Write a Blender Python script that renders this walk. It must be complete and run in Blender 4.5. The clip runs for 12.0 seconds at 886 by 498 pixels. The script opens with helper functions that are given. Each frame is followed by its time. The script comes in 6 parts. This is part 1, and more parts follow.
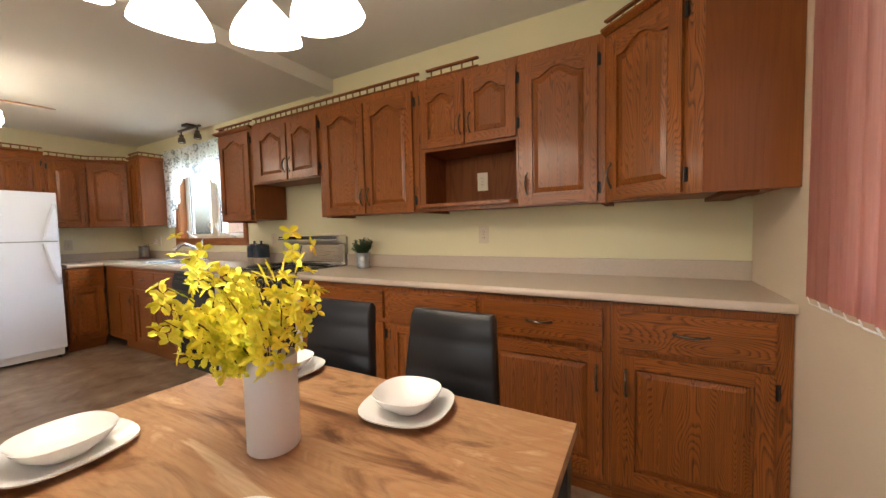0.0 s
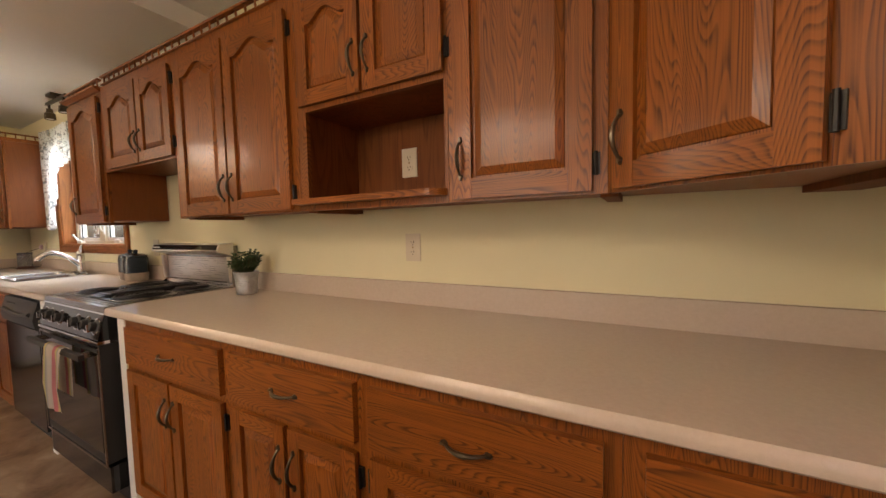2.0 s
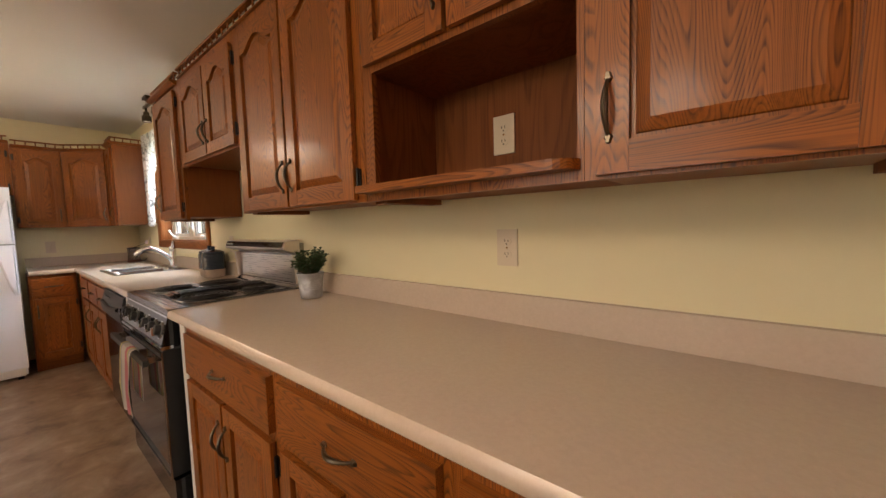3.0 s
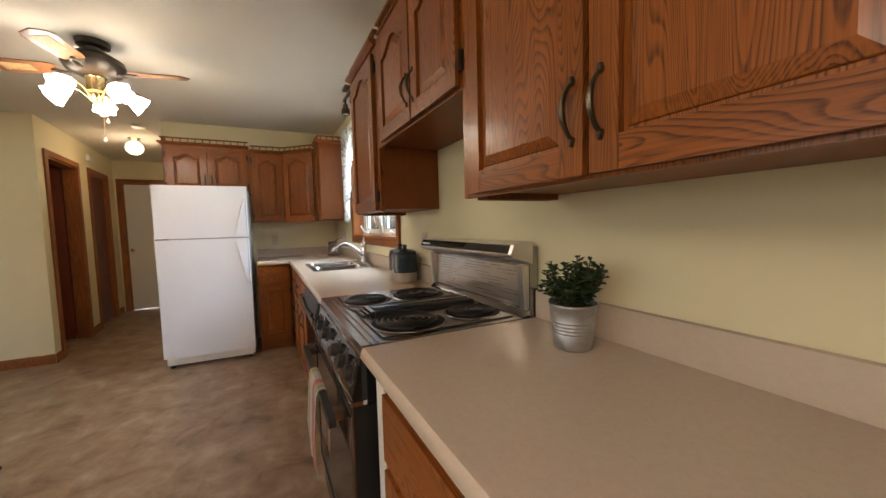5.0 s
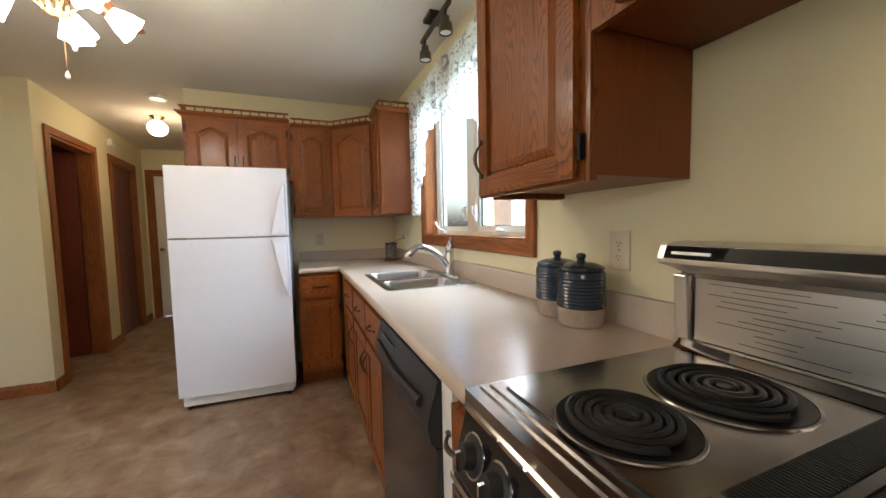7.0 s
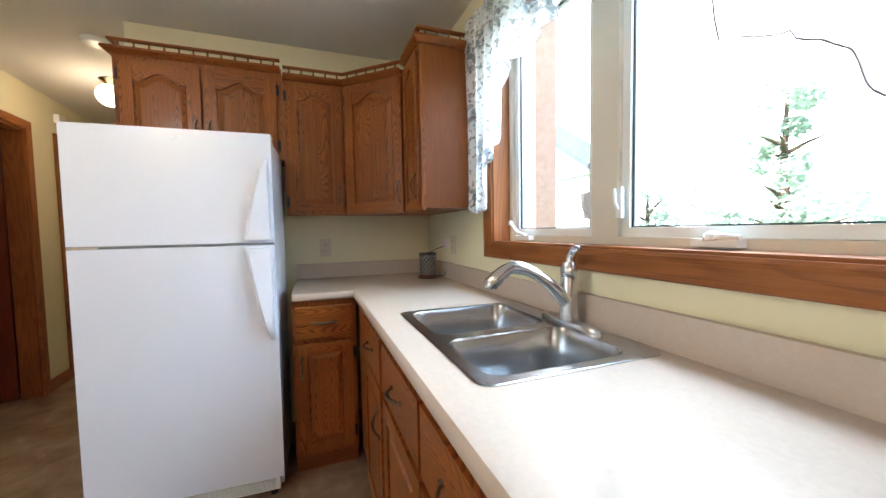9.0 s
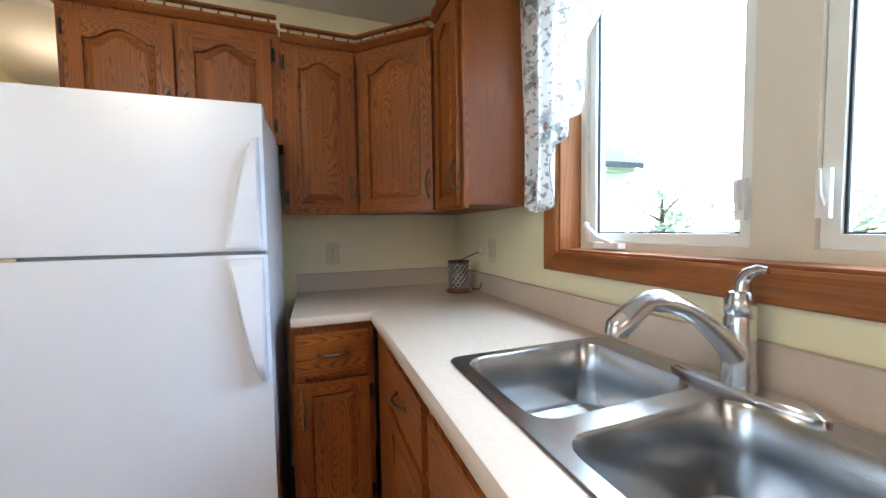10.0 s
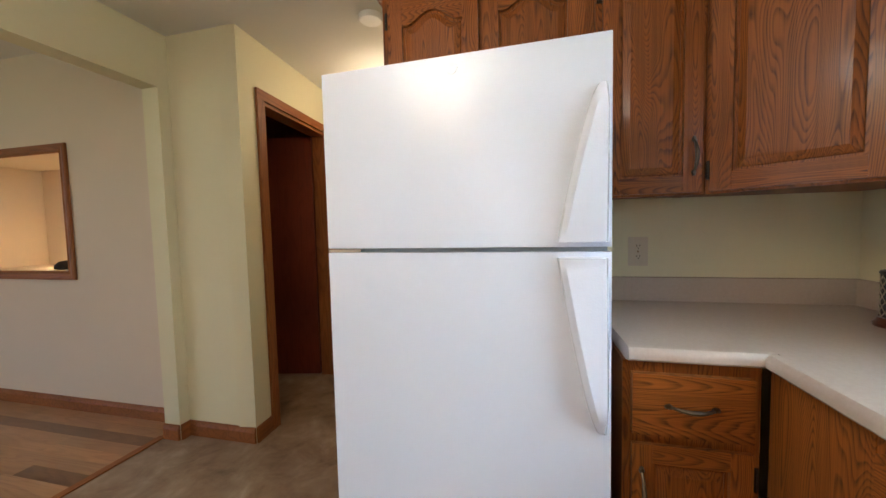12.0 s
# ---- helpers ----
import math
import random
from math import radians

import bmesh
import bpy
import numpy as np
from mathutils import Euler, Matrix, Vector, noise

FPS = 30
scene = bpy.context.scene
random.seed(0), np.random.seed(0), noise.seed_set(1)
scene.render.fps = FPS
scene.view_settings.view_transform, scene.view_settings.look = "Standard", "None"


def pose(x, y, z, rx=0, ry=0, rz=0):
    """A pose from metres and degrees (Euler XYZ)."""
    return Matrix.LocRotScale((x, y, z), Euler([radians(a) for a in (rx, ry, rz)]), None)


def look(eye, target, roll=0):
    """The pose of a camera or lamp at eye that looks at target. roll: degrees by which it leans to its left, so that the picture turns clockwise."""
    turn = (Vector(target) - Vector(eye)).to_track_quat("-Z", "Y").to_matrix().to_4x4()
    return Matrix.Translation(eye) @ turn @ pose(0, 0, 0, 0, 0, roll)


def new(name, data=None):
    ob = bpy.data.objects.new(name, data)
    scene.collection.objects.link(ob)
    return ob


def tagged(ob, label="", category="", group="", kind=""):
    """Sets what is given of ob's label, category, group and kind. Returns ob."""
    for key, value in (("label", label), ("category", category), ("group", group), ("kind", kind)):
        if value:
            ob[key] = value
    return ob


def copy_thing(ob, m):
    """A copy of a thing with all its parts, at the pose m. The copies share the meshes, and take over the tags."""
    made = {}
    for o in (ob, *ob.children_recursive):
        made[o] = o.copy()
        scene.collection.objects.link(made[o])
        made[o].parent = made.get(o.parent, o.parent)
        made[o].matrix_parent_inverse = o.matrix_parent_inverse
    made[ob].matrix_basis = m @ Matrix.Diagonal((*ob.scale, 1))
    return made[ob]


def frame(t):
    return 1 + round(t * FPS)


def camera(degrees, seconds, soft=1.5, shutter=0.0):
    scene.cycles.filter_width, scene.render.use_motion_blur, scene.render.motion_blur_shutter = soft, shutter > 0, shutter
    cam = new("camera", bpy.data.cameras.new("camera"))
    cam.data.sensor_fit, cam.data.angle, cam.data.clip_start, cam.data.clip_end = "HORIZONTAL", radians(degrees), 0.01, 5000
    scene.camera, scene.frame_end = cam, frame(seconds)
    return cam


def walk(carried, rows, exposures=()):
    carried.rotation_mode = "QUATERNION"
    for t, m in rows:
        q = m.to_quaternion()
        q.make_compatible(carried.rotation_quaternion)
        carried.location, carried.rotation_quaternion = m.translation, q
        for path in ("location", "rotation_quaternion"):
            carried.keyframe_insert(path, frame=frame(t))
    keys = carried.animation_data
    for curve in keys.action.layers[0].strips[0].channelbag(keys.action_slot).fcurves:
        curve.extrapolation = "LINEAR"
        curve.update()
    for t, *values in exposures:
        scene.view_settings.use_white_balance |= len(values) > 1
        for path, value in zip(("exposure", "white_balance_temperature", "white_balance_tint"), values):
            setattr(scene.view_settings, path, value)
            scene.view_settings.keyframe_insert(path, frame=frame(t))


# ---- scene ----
cam = camera(102.1, 12.0)
PATH = [
    (0, (0.161, 0.364, 1.185), (-0.815, 2.106, 1.079), -1.3),
    (0.5, (0.17, 0.611, 1.192), (-0.769, 2.373, 1.076), -1.2),
    (1, (0.151, 0.858, 1.204), (-0.793, 2.618, 1.099), -1.2),
    (1.5, (0.117, 1.09, 1.227), (-0.835, 2.845, 1.114), -1.2),
    (2, (0.064, 1.308, 1.228), (-0.892, 3.06, 1.107), -1.3),
    (2.5, (-0.041, 1.449, 1.228), (-1.074, 3.156, 1.1), -1.6),
    (3, (-0.2, 1.557, 1.229), (-1.465, 3.099, 1.087), -1.7),
    (3.5, (-0.364, 1.634, 1.254), (-1.844, 2.97, 1.093), -2.1),
    (5.5, (-1.293, 1.742, 1.223), (-3.117, 2.55, 1.097), -1.2),
    (6, (-1.56, 1.743, 1.225), (-3.407, 2.5, 1.095), -1.2),
    (6.5, (-1.841, 1.704, 1.228), (-3.696, 2.441, 1.094), -1.1),
    (7, (-2.115, 1.68, 1.212), (-3.969, 2.417, 1.082), -1.2),
    (9, (-3.151, 1.756, 1.207), (-5.025, 2.447, 1.101), -1.0),
    (9.5, (-3.386, 1.759, 1.23), (-5.262, 2.444, 1.117), -1.1),
    (10, (-3.597, 1.748, 1.225), (-5.475, 2.428, 1.117), -0.9),
    (10.5, (-3.755, 1.722, 1.222), (-5.656, 2.337, 1.118), -1.2),
    (11, (-3.853, 1.645, 1.216), (-5.83, 1.93, 1.109), -1.3),
    (11.5, (-3.952, 1.538, 1.208), (-5.947, 1.438, 1.106), -1.1),
    (12, (-4.024, 1.427, 1.216), (-5.965, 0.958, 1.099), -1.3),
]
walk(cam, [(t, look(eye, target, roll)) for t, eye, target, roll in PATH], exposures=[
    (0.0, 2.22, 5950, 9), (1.0, 2.12, 6200, 12), (2.0, 2.07, 6750, 17), (3.5, 2.02, 6700, 16), (5.5, 1.96, 5850, 8),
    (7.0, 2.16, 5700, 7), (9.0, 2.24, 5350, 6), (11.0, 2.22, 5200, 5), (12.0, 2.16, 5450, 6)])

# ---- plan (metres) ----
NORTH, EAST, WEST, CEIL_K, CEIL_D = 2.55, 0.61, -5.577, 2.345, 2.43
COUNTER, UP0, UP1 = 0.914, 1.299, 2.085

# ---- light ----
SUN_EL, SUN_ROT = radians(48), radians(205)
world = bpy.data.worlds.new("sky")
scene.world = world
world.use_nodes = True
wn = world.node_tree
sky = wn.nodes.new("ShaderNodeTexSky")
sky.dust_density = 5.0
sky.sky_type, sky.sun_disc, sky.sun_elevation, sky.sun_rotation = "NISHITA", False, SUN_EL, SUN_ROT
wn.links.new(sky.outputs[0], wn.nodes["Background"].inputs[0])
wn.nodes["Background"].inputs[1].default_value = 0.15

sun = new("sun", bpy.data.lights.new("sun", "SUN"))
sun.data.energy, sun.data.angle, sun.data.color = 5.0, radians(0.6), (1.0, 0.95, 0.88)
sun_dir = Vector((math.sin(SUN_ROT) * math.cos(SUN_EL), math.cos(SUN_ROT) * math.cos(SUN_EL), math.sin(SUN_EL)))
sun.matrix_world = look(sun_dir * 20, (0, 0, 0))


def area(name, eye, target, w, h, watts, colour):
    ob = new(name, bpy.data.lights.new(name, "AREA"))
    ob.data.shape, ob.data.size, ob.data.size_y, ob.data.energy, ob.data.color = "RECTANGLE", w, h, watts, colour
    ob.matrix_world = look(eye, target)
    return ob


def bulb(name, x, y, z, watts, colour, radius=0.03):
    ob = new(name, bpy.data.lights.new(name, "POINT"))
    ob.data.energy, ob.data.color, ob.data.shadow_soft_size = watts, colour, radius
    ob.location = (x, y, z)
    return ob


WARM = (1.0, 0.66, 0.36)
area("daylight_sink_window", (-3.9, 3.15, 2.62), (-3.8, 1.75, 1.0), 1.4, 0.55, 14.0, (0.80, 0.91, 1.0))
area("daylight_dining_window", (0.66, 0.4, 1.35), (-2, 0.2, 1.2), 2.6, 1.1, 0.4, (1.0, 0.78, 0.66))
# Added fill light from the unseen south side of the living room
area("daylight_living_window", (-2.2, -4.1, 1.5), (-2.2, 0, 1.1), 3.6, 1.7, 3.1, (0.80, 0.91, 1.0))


# ---- materials ----
MATS = {}


def material(name, colour, rough=0.5, metal=0.0, spec=0.5):
    m = bpy.data.materials.new(name)
    m.use_nodes = True
    b = m.node_tree.nodes["Principled BSDF"]
    b.inputs["Base Color"].default_value = (*colour, 1)
    b.inputs["Roughness"].default_value = rough
    b.inputs["Metallic"].default_value = metal
    b.inputs["Specular IOR Level"].default_value = spec
    MATS[name] = m
    return m


def node(m, kind, **values):
    n = m.node_tree.nodes.new(kind)
    for k, v in values.items():
        if k in n.inputs:
            n.inputs[k].default_value = v
    return n


def wire(m, a, b):
    m.node_tree.links.new(a, b)


def coords(m, scale=(1, 1, 1), spread=True):
    """Object coordinates, shifted by a random amount for each object, then scaled."""
    tex = node(m, "ShaderNodeTexCoord")
    mp = node(m, "ShaderNodeMapping")
    mp.inputs["Scale"].default_value = scale
    if spread:
        info = node(m, "ShaderNodeObjectInfo")
        mul = node(m, "ShaderNodeVectorMath")
        mul.operation = "MULTIPLY"
        comb = node(m, "ShaderNodeCombineXYZ")
        for k in range(3):
            wire(m, info.outputs["Random"], comb.inputs[k])
        wire(m, comb.outputs[0], mul.inputs[0])
        mul.inputs[1].default_value = (37.0, 19.0, 53.0)
        add = node(m, "ShaderNodeVectorMath")
        wire(m, tex.outputs["Object"], add.inputs[0])
        wire(m, mul.outputs[0], add.inputs[1])
        wire(m, add.outputs[0], mp.inputs["Vector"])
    else:
        wire(m, tex.outputs["Object"], mp.inputs["Vector"])
    return mp.outputs[0]


def noise_at(m, vec, scale, detail=3.0, rough=0.5, distort=0.0):
    n = node(m, "ShaderNodeTexNoise", Scale=scale, Detail=detail, Roughness=rough, Distortion=distort)
    wire(m, vec, n.inputs["Vector"])
    return n.outputs["Fac"]


def ramp(m, fac, stops):
    n = node(m, "ShaderNodeValToRGB")
    n.color_ramp.elements.remove(n.color_ramp.elements[0])
    for k, (pos, col) in enumerate(stops):
        e = n.color_ramp.elements[0] if k == 0 else n.color_ramp.elements.new(pos)
        e.position, e.color = pos, (*col, 1) if len(col) == 3 else col
    wire(m, fac, n.inputs[0])
    return n.outputs[0]


def maths(m, op, a, b=0.5):
    n = node(m, "ShaderNodeMath")
    n.operation = op
    for k, v in enumerate((a, b)):
        if isinstance(v, (int, float)):
            n.inputs[k].default_value = v
        else:
            wire(m, v, n.inputs[k])
    return n.outputs[0]


def mix(m, fac, a, b, mode="MIX"):
    n = node(m, "ShaderNodeMix")
    n.data_type, n.blend_type = "RGBA", mode
    for k, v in ((0, fac), (6, a), (7, b)):
        if isinstance(v, tuple):
            n.inputs[k].default_value = (*v, 1)
        elif isinstance(v, (int, float)):
            n.inputs[k].default_value = v
        else:
            wire(m, v, n.inputs[k])
    return n.outputs[2]


def bsdf(m):
    return m.node_tree.nodes["Principled BSDF"]


def colour_in(m, out):
    wire(m, out, bsdf(m).inputs["Base Color"])


def bump(m, height, strength=0.2, distance=0.002):
    n = node(m, "ShaderNodeBump", Strength=strength, Distance=distance)
    wire(m, height, n.inputs["Height"])
    wire(m, n.outputs[0], bsdf(m).inputs["Normal"])


def oak(name, along, light, dark, rough=0.42, rings=30.0, lines=0.92, coat=0.22):
    """Plain-sawn oak: the contours of a long stretched noise make the arches, fine pores run with the grain."""
    m = material(name, light, rough)
    long, wide = 1.1, 9.0
    sc = {"x": (long, wide, wide), "y": (wide, long, wide), "z": (wide, wide, long)}[along]
    field = noise_at(m, coords(m, sc), 1.0, 1.5, 0.45, 0.15)
    saw = maths(m, "FRACT", maths(m, "MULTIPLY", field, rings * 2.2), 0)
    arch = ramp(m, saw, [(0.0, (0.05, 0.05, 0.05)), (0.45, (0.15, 0.15, 0.15)), (0.84, (1, 1, 1)), (0.93, (0.7, 0.7, 0.7)), (1.0, (0.05, 0.05, 0.05))])
    fine = {"x": (3, 260, 260), "y": (260, 3, 260), "z": (260, 260, 3)}[along]
    pores = ramp(m, noise_at(m, coords(m, fine), 1.0, 2.0, 0.6), [(0.40, (0, 0, 0)), (0.62, (1, 1, 1))])
    patch = noise_at(m, coords(m, (2.2, 2.2, 2.2)), 1.0, 2.0)
    grain = maths(m, "MULTIPLY", arch, maths(m, "ADD", maths(m, "MULTIPLY", pores, 0.45), 0.55))
    fac = maths(m, "MULTIPLY", grain, lines)
    base = mix(m, ramp(m, patch, [(0.3, (0, 0, 0)), (0.7, (1, 1, 1))]), tuple(c * 0.82 for c in light), tuple(min(1, c * 1.12) for c in light))
    col = mix(m, fac, base, dark)
    col = mix(m, maths(m, "MULTIPLY", pores, 0.22), col, dark)
    colour_in(m, col)
    bump(m, grain, 0.12, 0.0006)
    bsdf(m).inputs["Coat Weight"].default_value = coat
    bsdf(m).inputs["Coat Roughness"].default_value = 0.16
    bsdf(m).inputs["Specular IOR Level"].default_value = 0.3
    return m


OAK_L, OAK_D = (0.310, 0.093, 0.012), (0.058, 0.013, 0.003)
oak_v = oak("oak_upright_grain", "z", OAK_L, OAK_D)
oak_h = oak("oak_level_grain", "x", OAK_L, OAK_D)
oak_d = oak("oak_depth_grain", "y", OAK_L, OAK_D)
side_v = oak("oak_veneer_side", "z", (0.225, 0.068, 0.014), (0.13, 0.034, 0.008), 0.45, 6.0, 0.35, 0.06)
# Darker oak for niche and cleats: their shade is put into the colour
inside = oak("oak_inside_shaded", "z", (0.20, 0.062, 0.015), (0.09, 0.024, 0.006), 0.6, 5.0, 0.6, 0.0)
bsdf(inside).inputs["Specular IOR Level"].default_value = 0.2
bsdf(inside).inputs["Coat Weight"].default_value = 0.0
trimwood = oak("stained_pine_trim", "x", (0.29, 0.100, 0.024), (0.12, 0.032, 0.007), 0.5, 5.0, 0.6, 0.02)
trimwood_v = oak("stained_pine_trim_upright", "z", (0.29, 0.100, 0.024), (0.12, 0.032, 0.007), 0.5, 5.0, 0.6, 0.02)
door_wood = oak("mahogany_door_veneer", "z", (0.15, 0.030, 0.012), (0.07, 0.014, 0.006), 0.45, 5.0, 0.5, 0.05)
table_wood = material("rustic_table_wood", (0.34, 0.18, 0.08), 0.36)
tw = coords(table_wood, (1.3, 4.2, 4.2), False)
tw_a = ramp(table_wood, noise_at(table_wood, tw, 2.0, 5.0, 0.6, 1.4), [(0.32, (0.14, 0.058, 0.024)), (0.41, (0.31, 0.155, 0.070)), (0.50, (0.46, 0.27, 0.135)), (0.58, (0.42, 0.225, 0.105)), (0.68, (0.62, 0.43, 0.26))])
tw_b = ramp(table_wood, noise_at(table_wood, coords(table_wood, (3.0, 130.0, 130.0), False), 1.0, 3.0, 0.6), [(0.35, (0.86, 0.83, 0.80)), (0.6, (1, 1, 1))])
colour_in(table_wood, mix(table_wood, 1.0, tw_a, tw_b, "MULTIPLY"))
bump(table_wood, tw_b, 0.1, 0.0005)
blade_wood = oak("fan_blade_wood", "x", (0.30, 0.13, 0.05), (0.16, 0.06, 0.02), 0.4)


def mottled(name, stops, scale, rough, bumpy=0.1, spread=False, detail=6.0):
    m = material(name, stops[0][1], rough)
    v = coords(m, (1, 1, 1), spread)
    f = noise_at(m, v, scale, detail, 0.62, 0.4)
    colour_in(m, ramp(m, f, stops))
    fine = noise_at(m, v, scale * 12, 3.0)
    bump(m, fine, bumpy, 0.001)
    return m


def paint(name, colour, rough=0.7, texture=90.0, strength=0.12):
    m = material(name, colour, rough)
    v = coords(m, (1, 1, 1), False)
    big = noise_at(m, v, 1.3, 3.0)
    colour_in(m, mix(m, big, tuple(c * 0.95 for c in colour), tuple(min(1, c * 1.03) for c in colour)))
    bump(m, noise_at(m, v, texture, 3.0), strength, 0.001)
    return m


wall_yellow = paint("pale_yellow_wall_paint", (0.72, 0.66, 0.44))
# Cream with the pink blind's warm light put into the colour
wall_warm_tint = paint("warm_tinted_wall_paint", (0.68, 0.565, 0.43))
ceiling_paint = paint("ceiling_paint", (0.72, 0.70, 0.64), 0.85, 60, 0.25)
white_paint = paint("white_satin_paint", (0.75, 0.74, 0.70), 0.4)
vinyl = mottled("mottled_vinyl_floor", [(0.30, (0.13, 0.075, 0.042)), (0.44, (0.235, 0.150, 0.092)), (0.55, (0.29, 0.20, 0.130)), (0.70, (0.40, 0.30, 0.21))], 5.2, 0.38, 0.15)
laminate = mottled("beige_laminate", [(0.3, (0.51, 0.42, 0.34)), (0.7, (0.55, 0.455, 0.37))], 90.0, 0.24, 0.03)
appliance = paint("white_appliance_enamel", (0.75, 0.78, 0.88), 0.22, 240, 0.35)
plastic_w = material("white_plastic", (0.78, 0.78, 0.76), 0.35)
ivory = material("ivory_plastic", (0.62, 0.53, 0.40), 0.4)
black_gap = material("black_plastic", (0.012, 0.012, 0.013), 0.45)
dark_gloss = material("black_glass", (0.010, 0.010, 0.011), 0.06)
ceramic = material("white_glazed_ceramic", (0.82, 0.82, 0.81), 0.12)
vase_mat = material("white_satin_ceramic", (0.74, 0.76, 0.80), 0.35)
rubber = material("black_rubber", (0.02, 0.02, 0.02), 0.7)


def brushed(name, colour, rough, along="x", amount=0.10):
    m = material(name, colour, rough, 1.0)
    sc = {"x": (2, 400, 400), "y": (400, 2, 400), "z": (400, 400, 2)}[along]
    n = noise_at(m, coords(m, sc, False), 1.0, 2.0)
    wire(m, maths(m, "ADD", maths(m, "MULTIPLY", n, amount * 2), rough - amount), bsdf(m).inputs["Roughness"])
    smudge = noise_at(m, coords(m, (5, 5, 5), False), 1.0, 4.0)
    colour_in(m, mix(m, smudge, tuple(c * 0.85 for c in colour), colour))
    return m


steel = brushed("brushed_stainless_steel", (0.35, 0.338, 0.325), 0.22, "x", 0.012)
sink_steel = brushed("satin_sink_steel", (0.52, 0.52, 0.525), 0.24, "x", 0.05)
chrome = material("chrome", (0.75, 0.75, 0.75), 0.08, 1.0)
nickel = material("satin_nickel", (0.62, 0.61, 0.60), 0.22, 1.0)
bronze = material("antique_pewter", (0.13, 0.105, 0.075), 0.34, 1.0)
hinge_m = material("black_hinge_metal", (0.035, 0.032, 0.03), 0.4, 0.8)
brass = material("aged_brass", (0.60, 0.42, 0.20), 0.25, 1.0)
dark_metal = material("dark_bronze_metal", (0.06, 0.05, 0.04), 0.4, 0.8)
black_metal = material("black_powder_coated_steel", (0.015, 0.015, 0.016), 0.45)
coil_m = material("black_heating_coil", (0.018, 0.017, 0.017), 0.5, 0.3)
galvanised = mottled("galvanised_steel", [(0.3, (0.40, 0.42, 0.45)), (0.7, (0.56, 0.58, 0.61))], 40.0, 0.5)
bsdf(galvanised).inputs["Metallic"].default_value = 1.0
navy = material("dark_blue_glaze", (0.022, 0.035, 0.055), 0.25)
raw_clay = mottled("unglazed_clay", [(0.3, (0.30, 0.24, 0.19)), (0.7, (0.38, 0.31, 0.25))], 80.0, 0.7)
leather = material("black_faux_leather", (0.010, 0.010, 0.013), 0.40, 0.0, 0.4)
bump(leather, noise_at(leather, coords(leather), 350.0, 3.0), 0.25, 0.0008)
petal = material("yellow_silk_petal", (0.86, 0.80, 0.05), 0.55)
bsdf(petal).inputs["Subsurface Weight"].default_value = 0.15
leaf_m = mottled("plant_leaf_green", [(0.3, (0.014, 0.040, 0.012)), (0.7, (0.045, 0.095, 0.03))], 30.0, 0.5, 0.05, True)
twig_m = material("brown_twig", (0.10, 0.06, 0.03), 0.7)
soil = mottled("dark_soil", [(0.3, (0.02, 0.014, 0.01)), (0.7, (0.05, 0.035, 0.025))], 60.0, 0.9)
vinyl_frame = paint("almond_window_vinyl", (0.66, 0.60, 0.50), 0.35, 200, 0.03)


def glowing(name, colour, strength, base=(0.8, 0.8, 0.8)):
    m = material(name, base, 0.3)
    bsdf(m).inputs["Emission Color"].default_value = (*colour, 1)
    bsdf(m).inputs["Emission Strength"].default_value = strength
    return m


shade_glow = glowing("lit_frosted_glass", (1.0, 0.86, 0.66), 2.6)
fan_glow = glowing("lit_tulip_glass", (1.0, 0.88, 0.70), 5.0)
globe_glow = glowing("lit_opal_globe", (1.0, 0.80, 0.55), 1.5)

glass = bpy.data.materials.new("window_glass")
glass.use_nodes = True
gb = bsdf(glass)
gb.inputs["Transmission Weight"].default_value, gb.inputs["Roughness"].default_value, gb.inputs["IOR"].default_value = 1.0, 0.0, 1.1
gb.inputs["Base Color"].default_value = (0.97, 0.99, 0.98, 1)


# ---- mesh helpers ----
def part(name, bm, mats, parent=None, label="", smooth=False, bevel=0.0):
    me = bpy.data.meshes.new(name)
    if bevel:
        bmesh.ops.bevel(bm, geom=[e for e in bm.edges if e.is_manifold and e.calc_face_angle(0) > 0.6], offset=bevel, segments=2, affect="EDGES", profile=0.5, clamp_overlap=True)
    bm.normal_update()
    bm.to_mesh(me)
    bm.free()
    for m in mats if isinstance(mats, (list, tuple)) else [mats]:
        me.materials.append(m)
    if smooth:
        me.shade_smooth()
        me.set_sharp_from_angle(angle=radians(38))
    ob = new(name, me)
    if parent:
        ob.parent = parent
    if label:
        tagged(ob, label)
    return ob


def thing(name, label, category, group="", at=(0, 0, 0), turn=0.0):
    ob = new(name)
    ob.empty_display_size = 0.1
    ob.matrix_world = pose(*at, 0, 0, turn)
    return tagged(ob, label, category, group)


def box(bm, x0, x1, y0, y1, z0, z1, mat=0):
    vs = [bm.verts.new((x, y, z)) for z in (z0, z1) for y in (y0, y1) for x in (x0, x1)]
    for f in ((0, 2, 3, 1), (4, 5, 7, 6), (0, 1, 5, 4), (2, 6, 7, 3), (0, 4, 6, 2), (1, 3, 7, 5)):
        bm.faces.new([vs[i] for i in f]).material_index = mat
    return vs


def slab(bm, pts, z0, z1, mat=0):
    """A flat polygon (x, y), counterclockwise, made thick from z0 to z1."""
    lo, hi = [bm.verts.new((*p, z0)) for p in pts], [bm.verts.new((*p, z1)) for p in pts]
    n = len(pts)
    fs = [bm.faces.new(lo[::-1]), bm.faces.new(hi)] + [bm.faces.new((lo[i], lo[(i + 1) % n], hi[(i + 1) % n], hi[i])) for i in range(n)]
    for f in fs:
        f.material_index = mat
    return lo + hi


